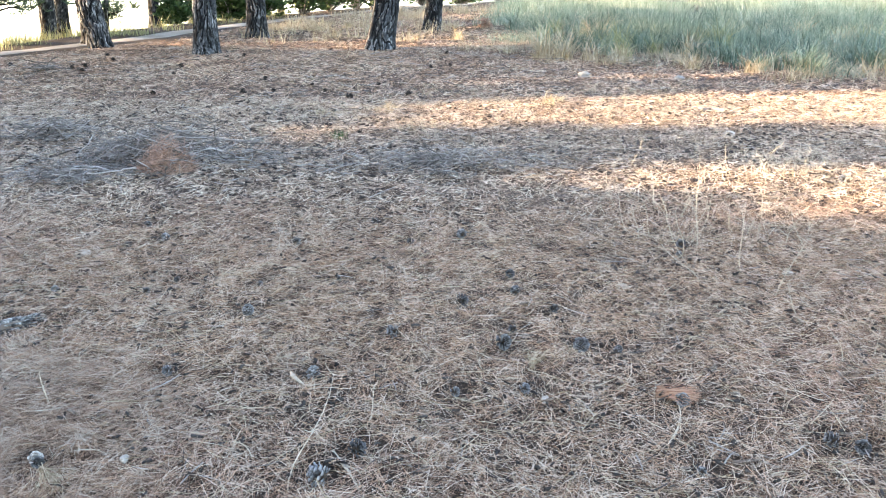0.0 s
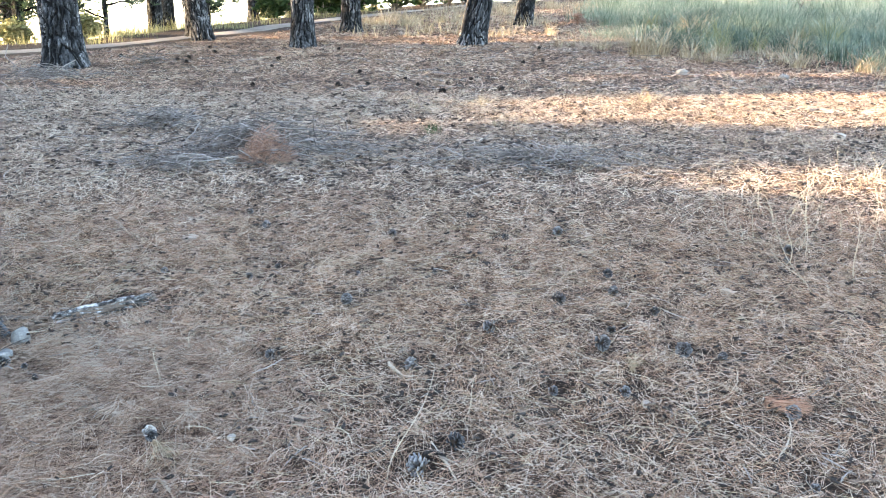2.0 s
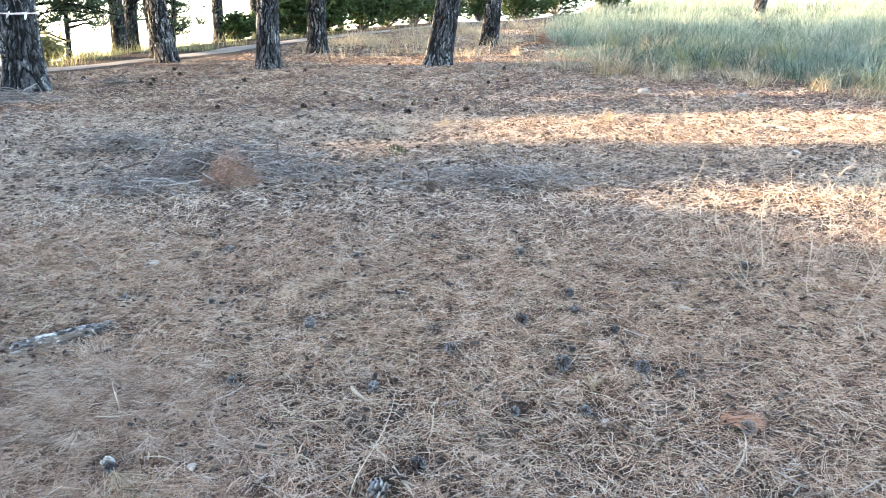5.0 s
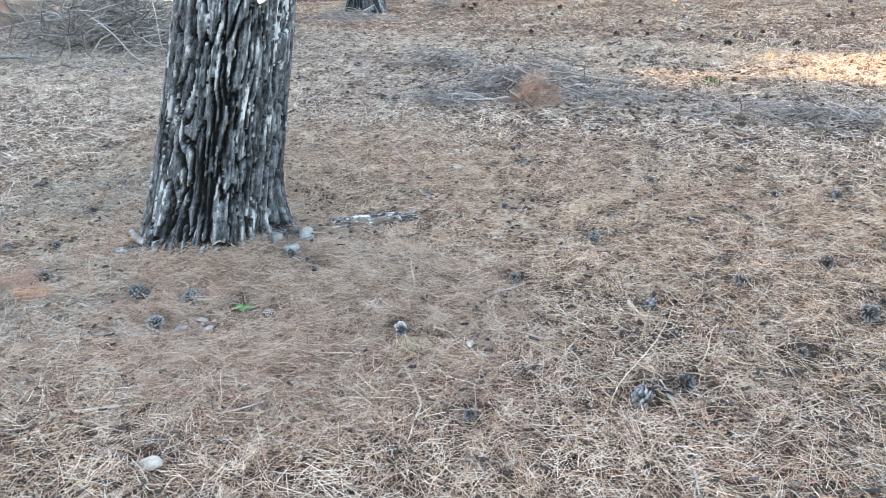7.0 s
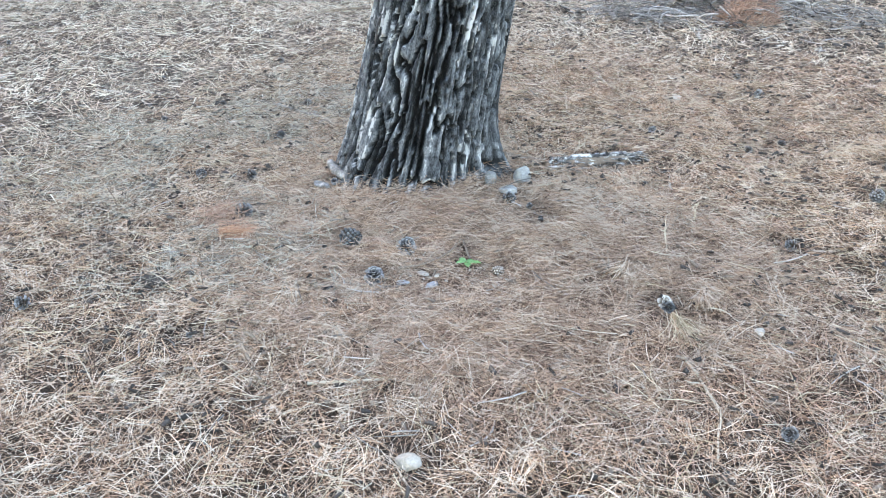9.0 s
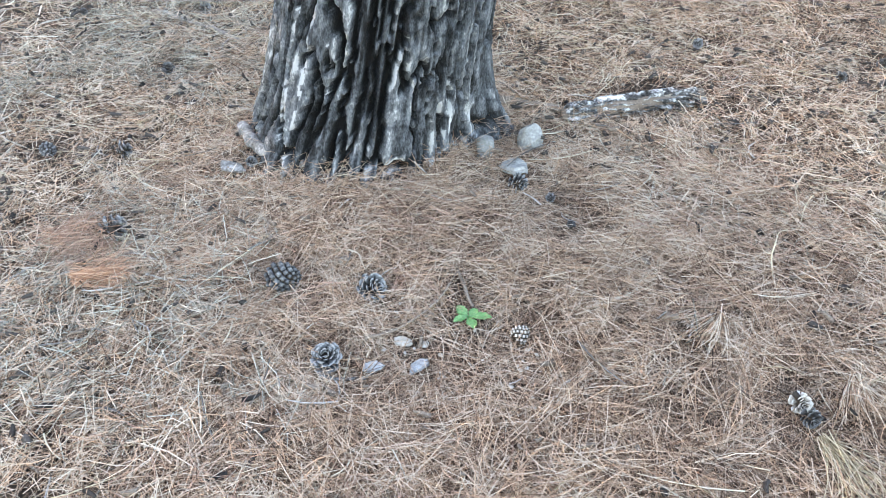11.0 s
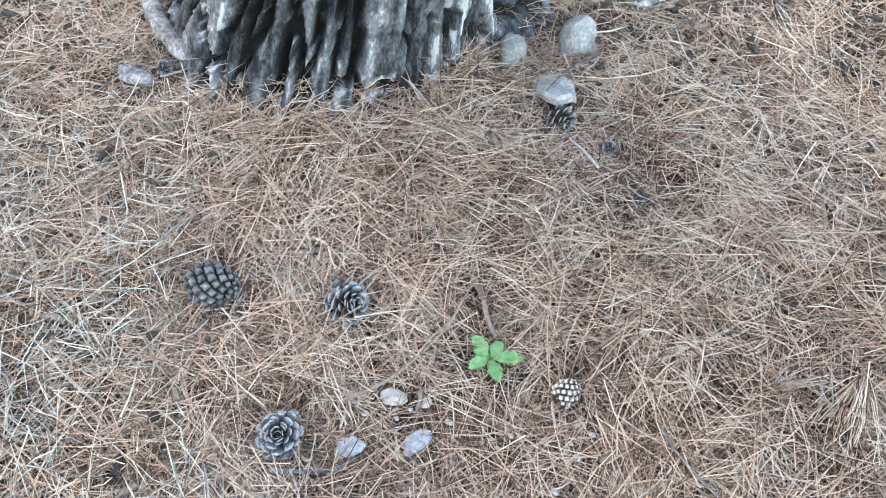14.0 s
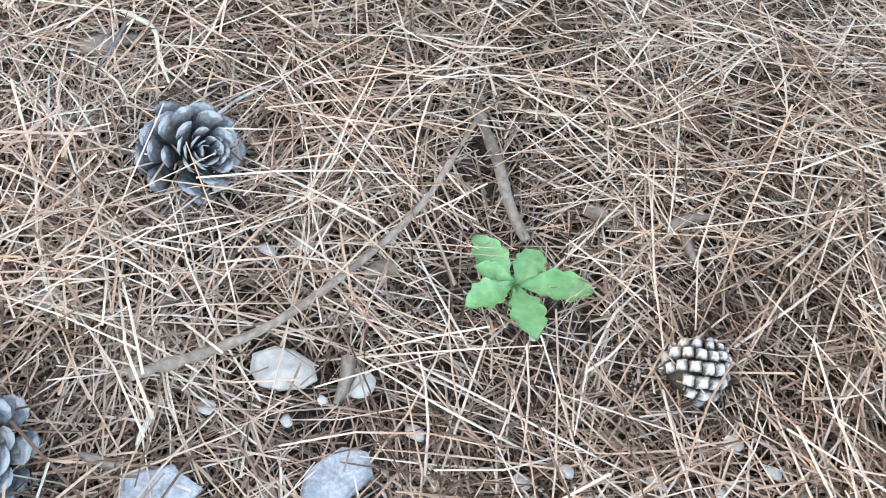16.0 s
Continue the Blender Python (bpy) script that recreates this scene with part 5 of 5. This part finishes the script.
proto = [pine_cone(50, 0.085, 0.043, True, 7, M_CONE, GREY, False), pine_cone(46, 0.09, 0.036, False, 8, M_CONE, "dark grey half-open pine cone lying on needles", False),
         pine_cone(46, 0.075, 0.045, True, 9, M_CONE, "dark open pine cone lying on needles", False)]
proto_dark = [pine_cone(34, 0.085, 0.043, True, 17, M_CONE_DARK, "dark brown open pine cone on the reddish litter", False), pine_cone(34, 0.075, 0.045, True, 19, M_CONE_DARK, "nearly black open pine cone on the litter", False)]
rc = np.random.default_rng(44)
for k, (x, y, s) in enumerate(spots + more):
    kind = int(rc.integers(0, 3))
    m = at_middle(lay(x, y, rc.uniform(0, 360), rc.uniform(-5, 45), 0.025 * s) @ Matrix.Scale(0.92 * s, 4), 0.08)
    if k < 3:
        proto[k].matrix_basis = m
    else:
        copy_thing(proto[kind], m)
for k, (x, y, s) in enumerate(far):
    m = at_middle(lay(x, y, rc.uniform(0, 360), rc.uniform(-5, 60), 0.02 * s) @ Matrix.Scale(0.82 * s, 4), 0.08)
    if k < 2:
        proto_dark[k].matrix_basis = m
    else:
        copy_thing(proto_dark[int(rc.integers(0, 2))], m)


# ---- stones, bark pieces, sticks ----
def stone(x, y, a, b, h, seed, mat, label, sink=0.3, turn=0.0, name="stone", sharp=0.28):
    r = np.random.default_rng(seed)
    bm = bmesh.new()
    bmesh.ops.create_icosphere(bm, subdivisions=3, radius=1.0)
    cut = [(Vector(r.normal(size=3)).normalized(), r.uniform(0.55, 0.85) if h < 0.04 else r.uniform(0.62, 0.9)) for _ in range(9)]
    for vert in bm.verts:
        p = vert.co.copy()
        for n_, d_ in cut:
            over = p.dot(n_) - d_
            if over > 0:
                p -= n_ * over * 0.9
        p *= 1 + 0.12 * sharp * noise.noise(p * 2.2 + Vector((seed, 0, 0)))
        vert.co = (p.x * a, p.y * b, p.z * h)
    me = bpy.data.meshes.new(name)
    bm.to_mesh(me)
    bm.free()
    me.materials.append(mat)
    ob = new(name, me)
    ob.matrix_basis = Matrix.Translation((x, y, gz(x, y) + h * (1 - 2 * sink) + (0.021 if h < 0.02 else 0.006))) @ pose(0, 0, 0, r.uniform(-8, 8), r.uniform(-8, 8), turn)
    return tagged(ob, label, "stone", "stones in the litter")


def flake(x, y, a, b, h, seed, mat, label, turn=0.0):
    """A thin broken chip with an angular outline, lying in the needles."""
    r = np.random.default_rng(seed)
    n = 9
    th = np.linspace(0, 2 * np.pi, n, endpoint=False) + r.normal(0, 0.12, n)
    rad = r.uniform(0.72, 1.12, n)
    ring = np.stack([a * rad * np.cos(th), b * rad * np.sin(th), h * r.normal(0, 0.35, n)], 1)
    v = np.concatenate([ring - [0, 0, h], ring, ring * [0.86, 0.86, 1] + [0, 0, 0.5 * h], [[0, 0, h * 0.7], [0, 0, -h]]])
    k = np.arange(n)
    q = np.roll(k, -1)
    f = np.concatenate([np.stack([k, q, q + n, k + n], 1), np.stack([k + n, q + n, q + 2 * n, k + 2 * n], 1)])
    bm = bmesh.new()
    vs = [bm.verts.new(p) for p in v]
    for face in f:
        bm.faces.new([vs[m] for m in face])
    for m in k:
        bm.faces.new([vs[2 * n + m], vs[2 * n + q[m]], vs[3 * n]])
        bm.faces.new([vs[q[m]], vs[m], vs[3 * n + 1]])
    me = bpy.data.meshes.new("stone_flake")
    bm.to_mesh(me)
    bm.free()
    me.materials.append(mat)
    ob = new("stone_flake", me)
    ob.matrix_basis = Matrix.Translation((x, y, gz(x, y) + 0.024)) @ pose(0, 0, 0, r.uniform(-8, 8), r.uniform(-8, 8), turn)
    return tagged(ob, label, "stone", "stones in the litter")


stone(-2.168, 2.605, 0.03, 0.036, 0.041, 1, M_STONE, "small grey stone at the foot of the pine", sink=0.42)
stone(-2.077, 2.705, 0.039, 0.044, 0.05, 2, M_STONE, "rounded grey-green stone beside the pine", sink=0.4, turn=25)
flake(-2.055, 2.562, 0.05, 0.036, 0.011, 3, M_STONE, "flat grey-beige stone with a cone against it", turn=-30)
flake(-1.952, 1.91, 0.014, 0.026, 0.004, 4, M_CHIP, "bluish white flat stone chip in the needles", turn=-20)
flake(-2.015, 1.948, 0.019, 0.016, 0.003, 5, M_WHITE, "thin beige stone flake under a stick", turn=20)
stone(-1.972, 1.966, 0.0095, 0.0105, 0.009, 6, M_WHITE, "small round beige pebble", turn=10)
flake(-2.026, 1.85, 0.024, 0.017, 0.003, 21, M_CHIP, "pale flat stone flake half under needles", turn=40)
stone(-1.928, 1.957, 0.007, 0.005, 0.005, 7, M_WHITE, "tiny white pebble in the needles")
stone(-1.995, 1.923, 0.004, 0.004, 0.004, 8, M_WHITE, "tiny white pebble in the needles")
stone(-1.985, 1.945, 0.004, 0.003, 0.003, 9, M_WHITE, "tiny white pebble in the needles")
stone(-1.5, 1.2, 0.035, 0.028, 0.022, 10, M_WHITE, "pale angular stone lying on the litter", turn=30)
flake(-2.73, 2.21, 0.045, 0.02, 0.006, 11, M_FLAKE, "bleached flat chip of bark", turn=10)
flake(-2.73, 1.39, 0.075, 0.035, 0.014, 31, M_GAP_BARK, "dark curled piece of rotten bark", turn=20)
stone(-4.16, 3.41, 0.04, 0.03, 0.025, 12, M_WHITE, "white stone beside a cone")
stone(0.86, 3.47, 0.035, 0.022, 0.015, 13, M_WHITE, "pale flat stone on the litter")
stone(-1.93, 3.98, 0.06, 0.03, 0.02, 14, M_WHITE, "pale flat stone on the litter")
stone(1.7, 3.62, 0.03, 0.02, 0.014, 15, M_WHITE, "pale flat stone on the litter")
stone(0.36, 2.46, 0.015, 0.025, 0.012, 16, M_WHITE, "small pale stone chip on litter")
stone(-0.97, 2.12, 0.016, 0.02, 0.012, 17, M_WHITE, "small pale stone chip on litter")
stone(2.6, 7.0, 0.06, 0.05, 0.04, 18, M_WHITE, "pale stone in the sunlit grass")
stone(3.3, 11.0, 0.08, 0.05, 0.04, 19, M_STONE, "pale stone at the bank's foot")
stone(2.0, 11.2, 0.09, 0.06, 0.06, 20, M_STONE, "grey stone at the bank's foot")
rs = np.random.default_rng(91)
for k in range(26):
    stone(-1.86 + rs.normal(0, 0.16), 1.93 + rs.normal(0, 0.07), rs.uniform(0.003, 0.008), rs.uniform(0.003, 0.006), rs.uniform(0.002, 0.004), 100 + k, M_WHITE, "tiny pale pebble in the needles")


def stick(points, thick, seed, label, mat=None, wob=0.03, taper=0.5, forks=0, sides=8, lift=0.0, name="stick"):
    """A fallen stick through points on the ground."""
    pts = [np.array((x, y, gz(x, y) + thick * 0.8 + 0.016 + lift)) for x, y in points]
    lines = [wavy(a, b, 7, wob, seed + k)[:-1] for k, (a, b) in enumerate(zip(pts[:-1], pts[1:]))]
    line = np.concatenate(lines + [pts[-1][None]])
    for _ in range(2):
        line[1:-1] = (line[:-2] + 2 * line[1:-1] + line[2:]) / 4
    r = np.random.default_rng(seed)
    rad = np.linspace(thick, thick * taper, len(line)) * (1 + 0.14 * r.normal(size=len(line)))
    o = line[len(line) // 2].copy()
    root = tagged(new(name, mesh_of(name, *[q if k else q - o for k, q in enumerate(tube(line, rad, sides))], mat or M_STICK, True)), label, "stick", "fallen sticks")
    root.location = o
    for k in range(forks):
        i = int(r.integers(2, len(line) - 2))
        d = line[i + 1] - line[i]
        d = np.array([d[0] - d[1] * r.choice([-1, 1]), d[1] + d[0] * r.choice([-1, 1]), 0.002])
        d = d / np.linalg.norm(d) * thick * r.uniform(8, 16)
        v, f = tube(wavy(line[i] - o, line[i] - o + d, 5, 0.06, seed + k), np.linspace(rad[i] * 0.7, rad[i] * 0.3, 5), 6)
        child("side_twig", mesh_of("side_twig", v, f, mat or M_STICK, True), root)
    return root


stick([(-2.012, 2.175), (-1.975, 2.145), (-1.93, 2.104)], 0.0046, 1, "short knobbly brown stick above the green plant", taper=0.85)
stick([(-2.073, 1.888), (-2.056, 1.912), (-2.034, 1.948), (-2.009, 2.022), (-1.996, 2.09), (-1.998, 2.15)], 0.0037, 2, "long curved brown twig over a stone flake", taper=0.5, wob=0.015, lift=0.024)
stick([(-2.062, 1.893), (-2.054, 1.866)], 0.003, 3, "short thin pale twig beside a cone", M_STALK)
stick([(-2.262, 2.055), (-2.235, 2.085)], 0.007, 4, "short curled strip of bark", M_STICK)
stick([(-2.256, 2.089), (-2.225, 2.09), (-2.19, 2.06)], 0.0022, 5, "pale curved stem of dry grass", M_STALK, lift=0.012)
stick([(-2.1, 1.765), (-2.02, 1.82)], 0.005, 6, "pale forked twig beside a cone", M_FLAKE, forks=2)
stick([(-2.3, 2.318), (-2.155, 2.386)], 0.0035, 7, "straight pale twig lying on the needles", M_STALK, wob=0.01)
stick([(-2.328, 2.305), (-2.25, 2.285), (-2.2, 2.22)], 0.0035, 8, "curved pale twig lying on the needles", M_STALK)
stick([(-1.7, 2.19), (-1.62, 2.287)], 0.004, 9, "short pale stick on the needles", M_STALK, forks=1)
stick([(-1.9, 1.28), (-1.74, 1.4)], 0.006, 10, "pale straight stick on the litter", M_STALK, wob=0.01)
stick([(-1.48, 2.2), (-1.49, 2.28)], 0.003, 11, "thin grey twig on the needles", M_TWIG, forks=1)
stick([(-2.507, 4.21), (-2.216, 3.93)], 0.012, 12, "dark brown fallen branch piece")
stick([(-1.951, 3.97), (-1.712, 4.1)], 0.007, 13, "thin dark stick on the litter", forks=1)
stick([(-0.564, 2.665), (-0.5, 2.57), (-0.44, 2.58)], 0.005, 14, "pale bent twig on the litter", M_STALK)
stick([(-0.337, 2.166), (-0.237, 1.973)], 0.006, 15, "pale stick on the litter", M_STALK, forks=1)
stick([(0.7, 2.16), (0.79, 2.32), (0.82, 2.45)], 0.004, 16, "thin curved pale twig", M_STALK)
stick([(0.89, 2.1), (1.13, 2.16)], 0.006, 17, "thin dark stick on the litter", M_STICK)
stick([(2.74, 8.26), (2.88, 8.3), (3.04, 8.1)], 0.02, 18, "bent grey branch in the sunlit grass", M_TWIG, sides=8)
stick([(-0.02, 5.87), (0.16, 6.05)], 0.01, 19, "pale straight stick on the litter", M_FLAKE)
stick([(0.35, 5.95), (0.55, 5.7)], 0.008, 20, "pale straight stick on the litter", M_FLAKE)
stick([(-5.0, 4.22), (-5.05, 4.74), (-4.4, 5.2)], 0.012, 21, "dark fallen branch on the litter", forks=3)
stick([(-3.71, 2.88), (-3.4, 2.86), (-3.23, 2.81)], 0.009, 22, "pale fallen branch piece", M_TWIG, forks=2)
stick([(-3.2, 1.4), (-2.95, 1.5), (-2.75, 1.46)], 0.006, 23, "dark thin branch on the litter", forks=3)
stick([(-0.56, 2.65), (-0.46, 2.55)], 0.004, 24, "short pale twig on the litter", M_STALK)
stick([(-1.1, 1.9), (-0.95, 1.75), (-0.91, 1.58)], 0.004, 25, "pale broken stalk lying down", M_STALK, forks=2)
stick([(-0.9, 5.7), (-0.3, 6.3)], 0.007, 26, "grey thin branch on the litter", M_TWIG, forks=3)
stick([(0.95, 6.2), (1.3, 5.6)], 0.009, 27, "dark crooked branch on the litter", M_STICK, forks=3)
stick([(-2.4, 6.35), (-1.9, 6.45), (-1.5, 6.3)], 0.014, 28, "arched grey dead branch on the pile", M_TWIG, forks=4, lift=0.1)
stick([(-8.9, 5.6), (-8.2, 5.75), (-7.6, 5.6)], 0.025, 29, "bleached bare branch before the heap", M_FLAKE, forks=4, lift=0.05)

# rotten log with flaking bark
LOG_A, LOG_B = np.array((-2.05, 2.855)), np.array((-1.73, 3.165))
log = tagged(new("fallen_log"), "short rotten log with pale flaking bark half sunk in needles", "log")
log.location = (LOG_A[0], LOG_A[1], gz(*LOG_A) + 0.02)
dirv = LOG_B - LOG_A
ll = np.linalg.norm(dirv)
s, th = np.meshgrid(np.linspace(0, 1, 60), np.linspace(0, 2 * np.pi, 40, endpoint=False), indexing="ij")
rel, own = bark_relief(th, s * ll, 10, 9, 71, 0.2)
rad = 0.034 * (1 - 0.15 * s) * np.clip(np.minimum(s, 1 - s) * 14 + 0.25, 0, 1) + 0.022 * (rel - 0.6)
d2, q2 = dirv / ll, np.array((-dirv[1], dirv[0])) / ll
pos2 = d2[None, None] * (s * ll)[..., None] + q2[None, None] * (rad * np.cos(th) + 0.015 * np.sin(s * 4))[..., None]
zz = rad * np.sin(th) * 0.8 + s * (gz(*LOG_B) - gz(*LOG_A))
i = np.arange(60 * 40).reshape(60, 40)
j = np.roll(i, -1, 1)
child("bark", mesh_of("bark", np.concatenate([pos2, zz[..., None]], -1).reshape(-1, 3), np.stack([i[:-1], j[:-1], j[1:], i[1:]], -1).reshape(-1, 4), M_LOG), log).data.attributes.new("painted_tone", "FLOAT", "POINT").data.foreach_set("value", own.ravel().astype(np.float32))
v, f = tube([(0, 0, 0.0), (d2[0] * ll * 0.99, d2[1] * ll * 0.99, gz(*LOG_B) - gz(*LOG_A))], [0.022, 0.02], 10)
child("heartwood", mesh_of("heartwood", v, f, M_STICK, True), log)
# pale root collar at the pine's foot
stick([(-2.81, 2.35), (-2.75, 2.31), (-2.68, 2.28), (-2.6, 2.272), (-2.53, 2.282)], 0.021, 40, "bleached surface root at the foot of the pine", M_FLAKE, wob=0.012, taper=0.6, sides=14, name="surface_root", lift=0.002)
stick([(-2.3, 2.8), (-2.2, 2.86), (-2.08, 2.9)], 0.024, 41, "dark surface root running from the pine", M_STICK, taper=0.4, sides=10, name="surface_root", lift=-0.02)


# ---- the green seedling ----
def leaf_mesh(L, W, seed):
    n, cols_ = 25, 7
    s = np.linspace(0, 1, n)
    prof = np.sin(np.pi * np.clip(s, 0, 1) ** 1.35) ** 0.8 * 0.5
    prof[0] = 0.05
    teeth = 1 + 0.3 * np.abs(np.sin(s * 15 + seed)) * (s > 0.3)
    u = np.linspace(-1, 1, cols_)
    X = np.repeat((s * L)[:, None], cols_, 1) + 0.0 * u
    Y = (prof * teeth * W)[:, None] * u[None, :]
    Z = 0.10 * L * np.sin(s * 2.2)[:, None] + 0.12 * W * np.abs(u)[None, :] - 0.18 * L * (s ** 2)[:, None] + 0.02 * L * np.sin(s * 17)[:, None] * np.abs(u)[None, :]
    top = np.stack([X, Y, Z], -1).reshape(-1, 3)
    low = top - np.array([0, 0, 0.0006])
    i = np.arange(n * cols_).reshape(n, cols_)
    f1 = np.stack([i[:-1, :-1], i[1:, :-1], i[1:, 1:], i[:-1, 1:]], -1).reshape(-1, 4)
    m = n * cols_
    rim = np.concatenate([i[:, 0], i[-1, 1:], i[::-1, -1][1:], i[0, ::-1][1:-1]])
    nx_ = np.roll(rim, -1)
    return mesh_of("leaf", np.concatenate([top, low]), np.concatenate([f1, f1[:, ::-1] + m, np.stack([rim, nx_, nx_ + m, rim + m], -1)]), M_LEAF, True)


seedling = tagged(new("seedling"), "small bright green seedling with a few toothed leaves", "plant")
seedling.location = (-1.921, 2.066, gz(-1.921, 2.066) + 0.004)
v, f = tube([(0, 0, -0.01), (0.001, 0, 0.012), (0.0, 0.001, 0.026)], [0.0018, 0.0016, 0.0012], 6)
child("stem", mesh_of("stem", v, f, M_LEAF, True), seedling)
for k, (az, L, W) in enumerate([(152, 0.047, 0.019), (86, 0.036, 0.017), (26, 0.052, 0.02), (-46, 0.044, 0.019), (-116, 0.04, 0.017), (192, 0.028, 0.012)]):
    child("leaf", leaf_mesh(L, W, k * 1.7), seedling, m=pose(0, 0, 0.02 + 0.002 * k, 0, -12, az))


# small green plants in the mid ground
def herb(x, y, h, n, seed):
    r = np.random.default_rng(seed)
    c = np.tile(np.array([[0, 0, 0.0]]), (n, 1)) + r.normal(size=(n, 3)) * np.array([0.04, 0.04, 0.0]) * h / 0.12
    v, f = blades(c, r.uniform(0, 6.28, n), h * r.uniform(0.6, 1.1, n), r.uniform(0.4, 1.2, n), np.full(n, 0.09 * h), 3)
    root = tagged(new("herb", mesh_of("herb", v, f, M_BUSH)), "little dark green herb growing through the litter", "plant", "green herbs")
    root.location = (x, y, gz(x, y))


herb(-0.95, 7.0, 0.12, 60, 1)


# white house far off between the trunks
house = tagged(new("house"), "white-walled house far behind the trees", "house")
HX, HY = -36.0, 26.5
house.matrix_basis = pose(HX, HY, gz(HX, HY) - 0.3, 0, 0, 40)


def slab(x0, x1, y0, y1, z0, z1, bevel=0.03):
    bm = bmesh.new()
    bmesh.ops.create_cube(bm, size=1.0)
    for vert in bm.verts:
        vert.co = ((x0 + x1) / 2 + vert.co.x * (x1 - x0), (y0 + y1) / 2 + vert.co.y * (y1 - y0), (z0 + z1) / 2 + vert.co.z * (z1 - z0))
    bmesh.ops.bevel(bm, geom=bm.edges[:], offset=bevel, segments=1, affect="EDGES")
    me = bpy.data.meshes.new("slab")
    bm.to_mesh(me)
    bm.free()
    return me


def fixed(name, me, mat, label=""):
    me.materials.append(mat)
    return child(name, me, house, label)


fixed("wall", slab(-5, 5, 0, 6, 0, 5.2), M_WALL)
fixed("roof", slab(-5.4, 5.4, -0.4, 6.4, 5.2, 5.5), M_STONE)
for wx in (-3.2, 0.0, 3.2):
    fixed("window", slab(wx - 0.55, wx + 0.55, -0.03, 0.1, 3.0, 4.3, 0.01), M_GLASS, "dark window pane")
fixed("plinth", slab(-5.05, 5.05, -0.06, 6.06, 0, 1.1), M_STONE)


# straw fountains at the bank's foot
def straw_tuft(x, y, h, n, seed, label="pale straw tussock with arching dry blades", mat=None, group="straw tussocks"):
    r = np.random.default_rng(seed)
    c = r.normal(size=(n, 3)) * np.array([0.07, 0.07, 0.0])
    v, f = blades(c, r.uniform(0, 6.28, n), h * r.uniform(0.5, 1.15, n), r.uniform(0.4, 1.5, n), r.uniform(0.01, 0.02, n), 5)
    ob = new("straw_tussock", mesh_of("straw_tussock", v, f, mat or M_STRAW))
    ob.location = (x, y, gz(x, y))
    return tagged(ob, label, "grass", group)


for k, (x, y, h, n) in enumerate([(1.75, 13.9, 0.75, 90), (2.1, 13.7, 0.6, 80), (2.5, 13.5, 0.5, 70), (2.95, 13.4, 0.4, 60), (3.9, 12.3, 0.4, 60), (4.6, 11.7, 0.4, 60), (1.2, 14.6, 0.3, 40), (0.3, 17.5, 0.35, 60),
                                  (-2.6, 21.5, 0.4, 70), (-3.4, 20.6, 0.35, 60), (1.6, 24.5, 0.6, 90), (-0.6, 8.5, 0.14, 40), (-1.3, 8.3, 0.12, 30), (1.2, 8.9, 0.2, 40)]):
    straw_tuft(x, y, h, n, 700 + k)
# plumes of taller grass over the bank
rt = np.random.default_rng(73)
for k in range(70):
    x = rt.uniform(1.8, 9.5)
    y = float(bank_edge(np.array(x))) + 0.4 + 7.5 * rt.random() ** 1.4
    if x < 0.72 * y + 1:
        straw_tuft(x, y, rt.uniform(0.35, 0.75), 70, 760 + k, "dusty green grass tussock with drooping blades", (M_GRASS, M_WEED, M_GRASS, M_STRAW, M_YGRASS)[k % 5], "grass tussocks on the bank")
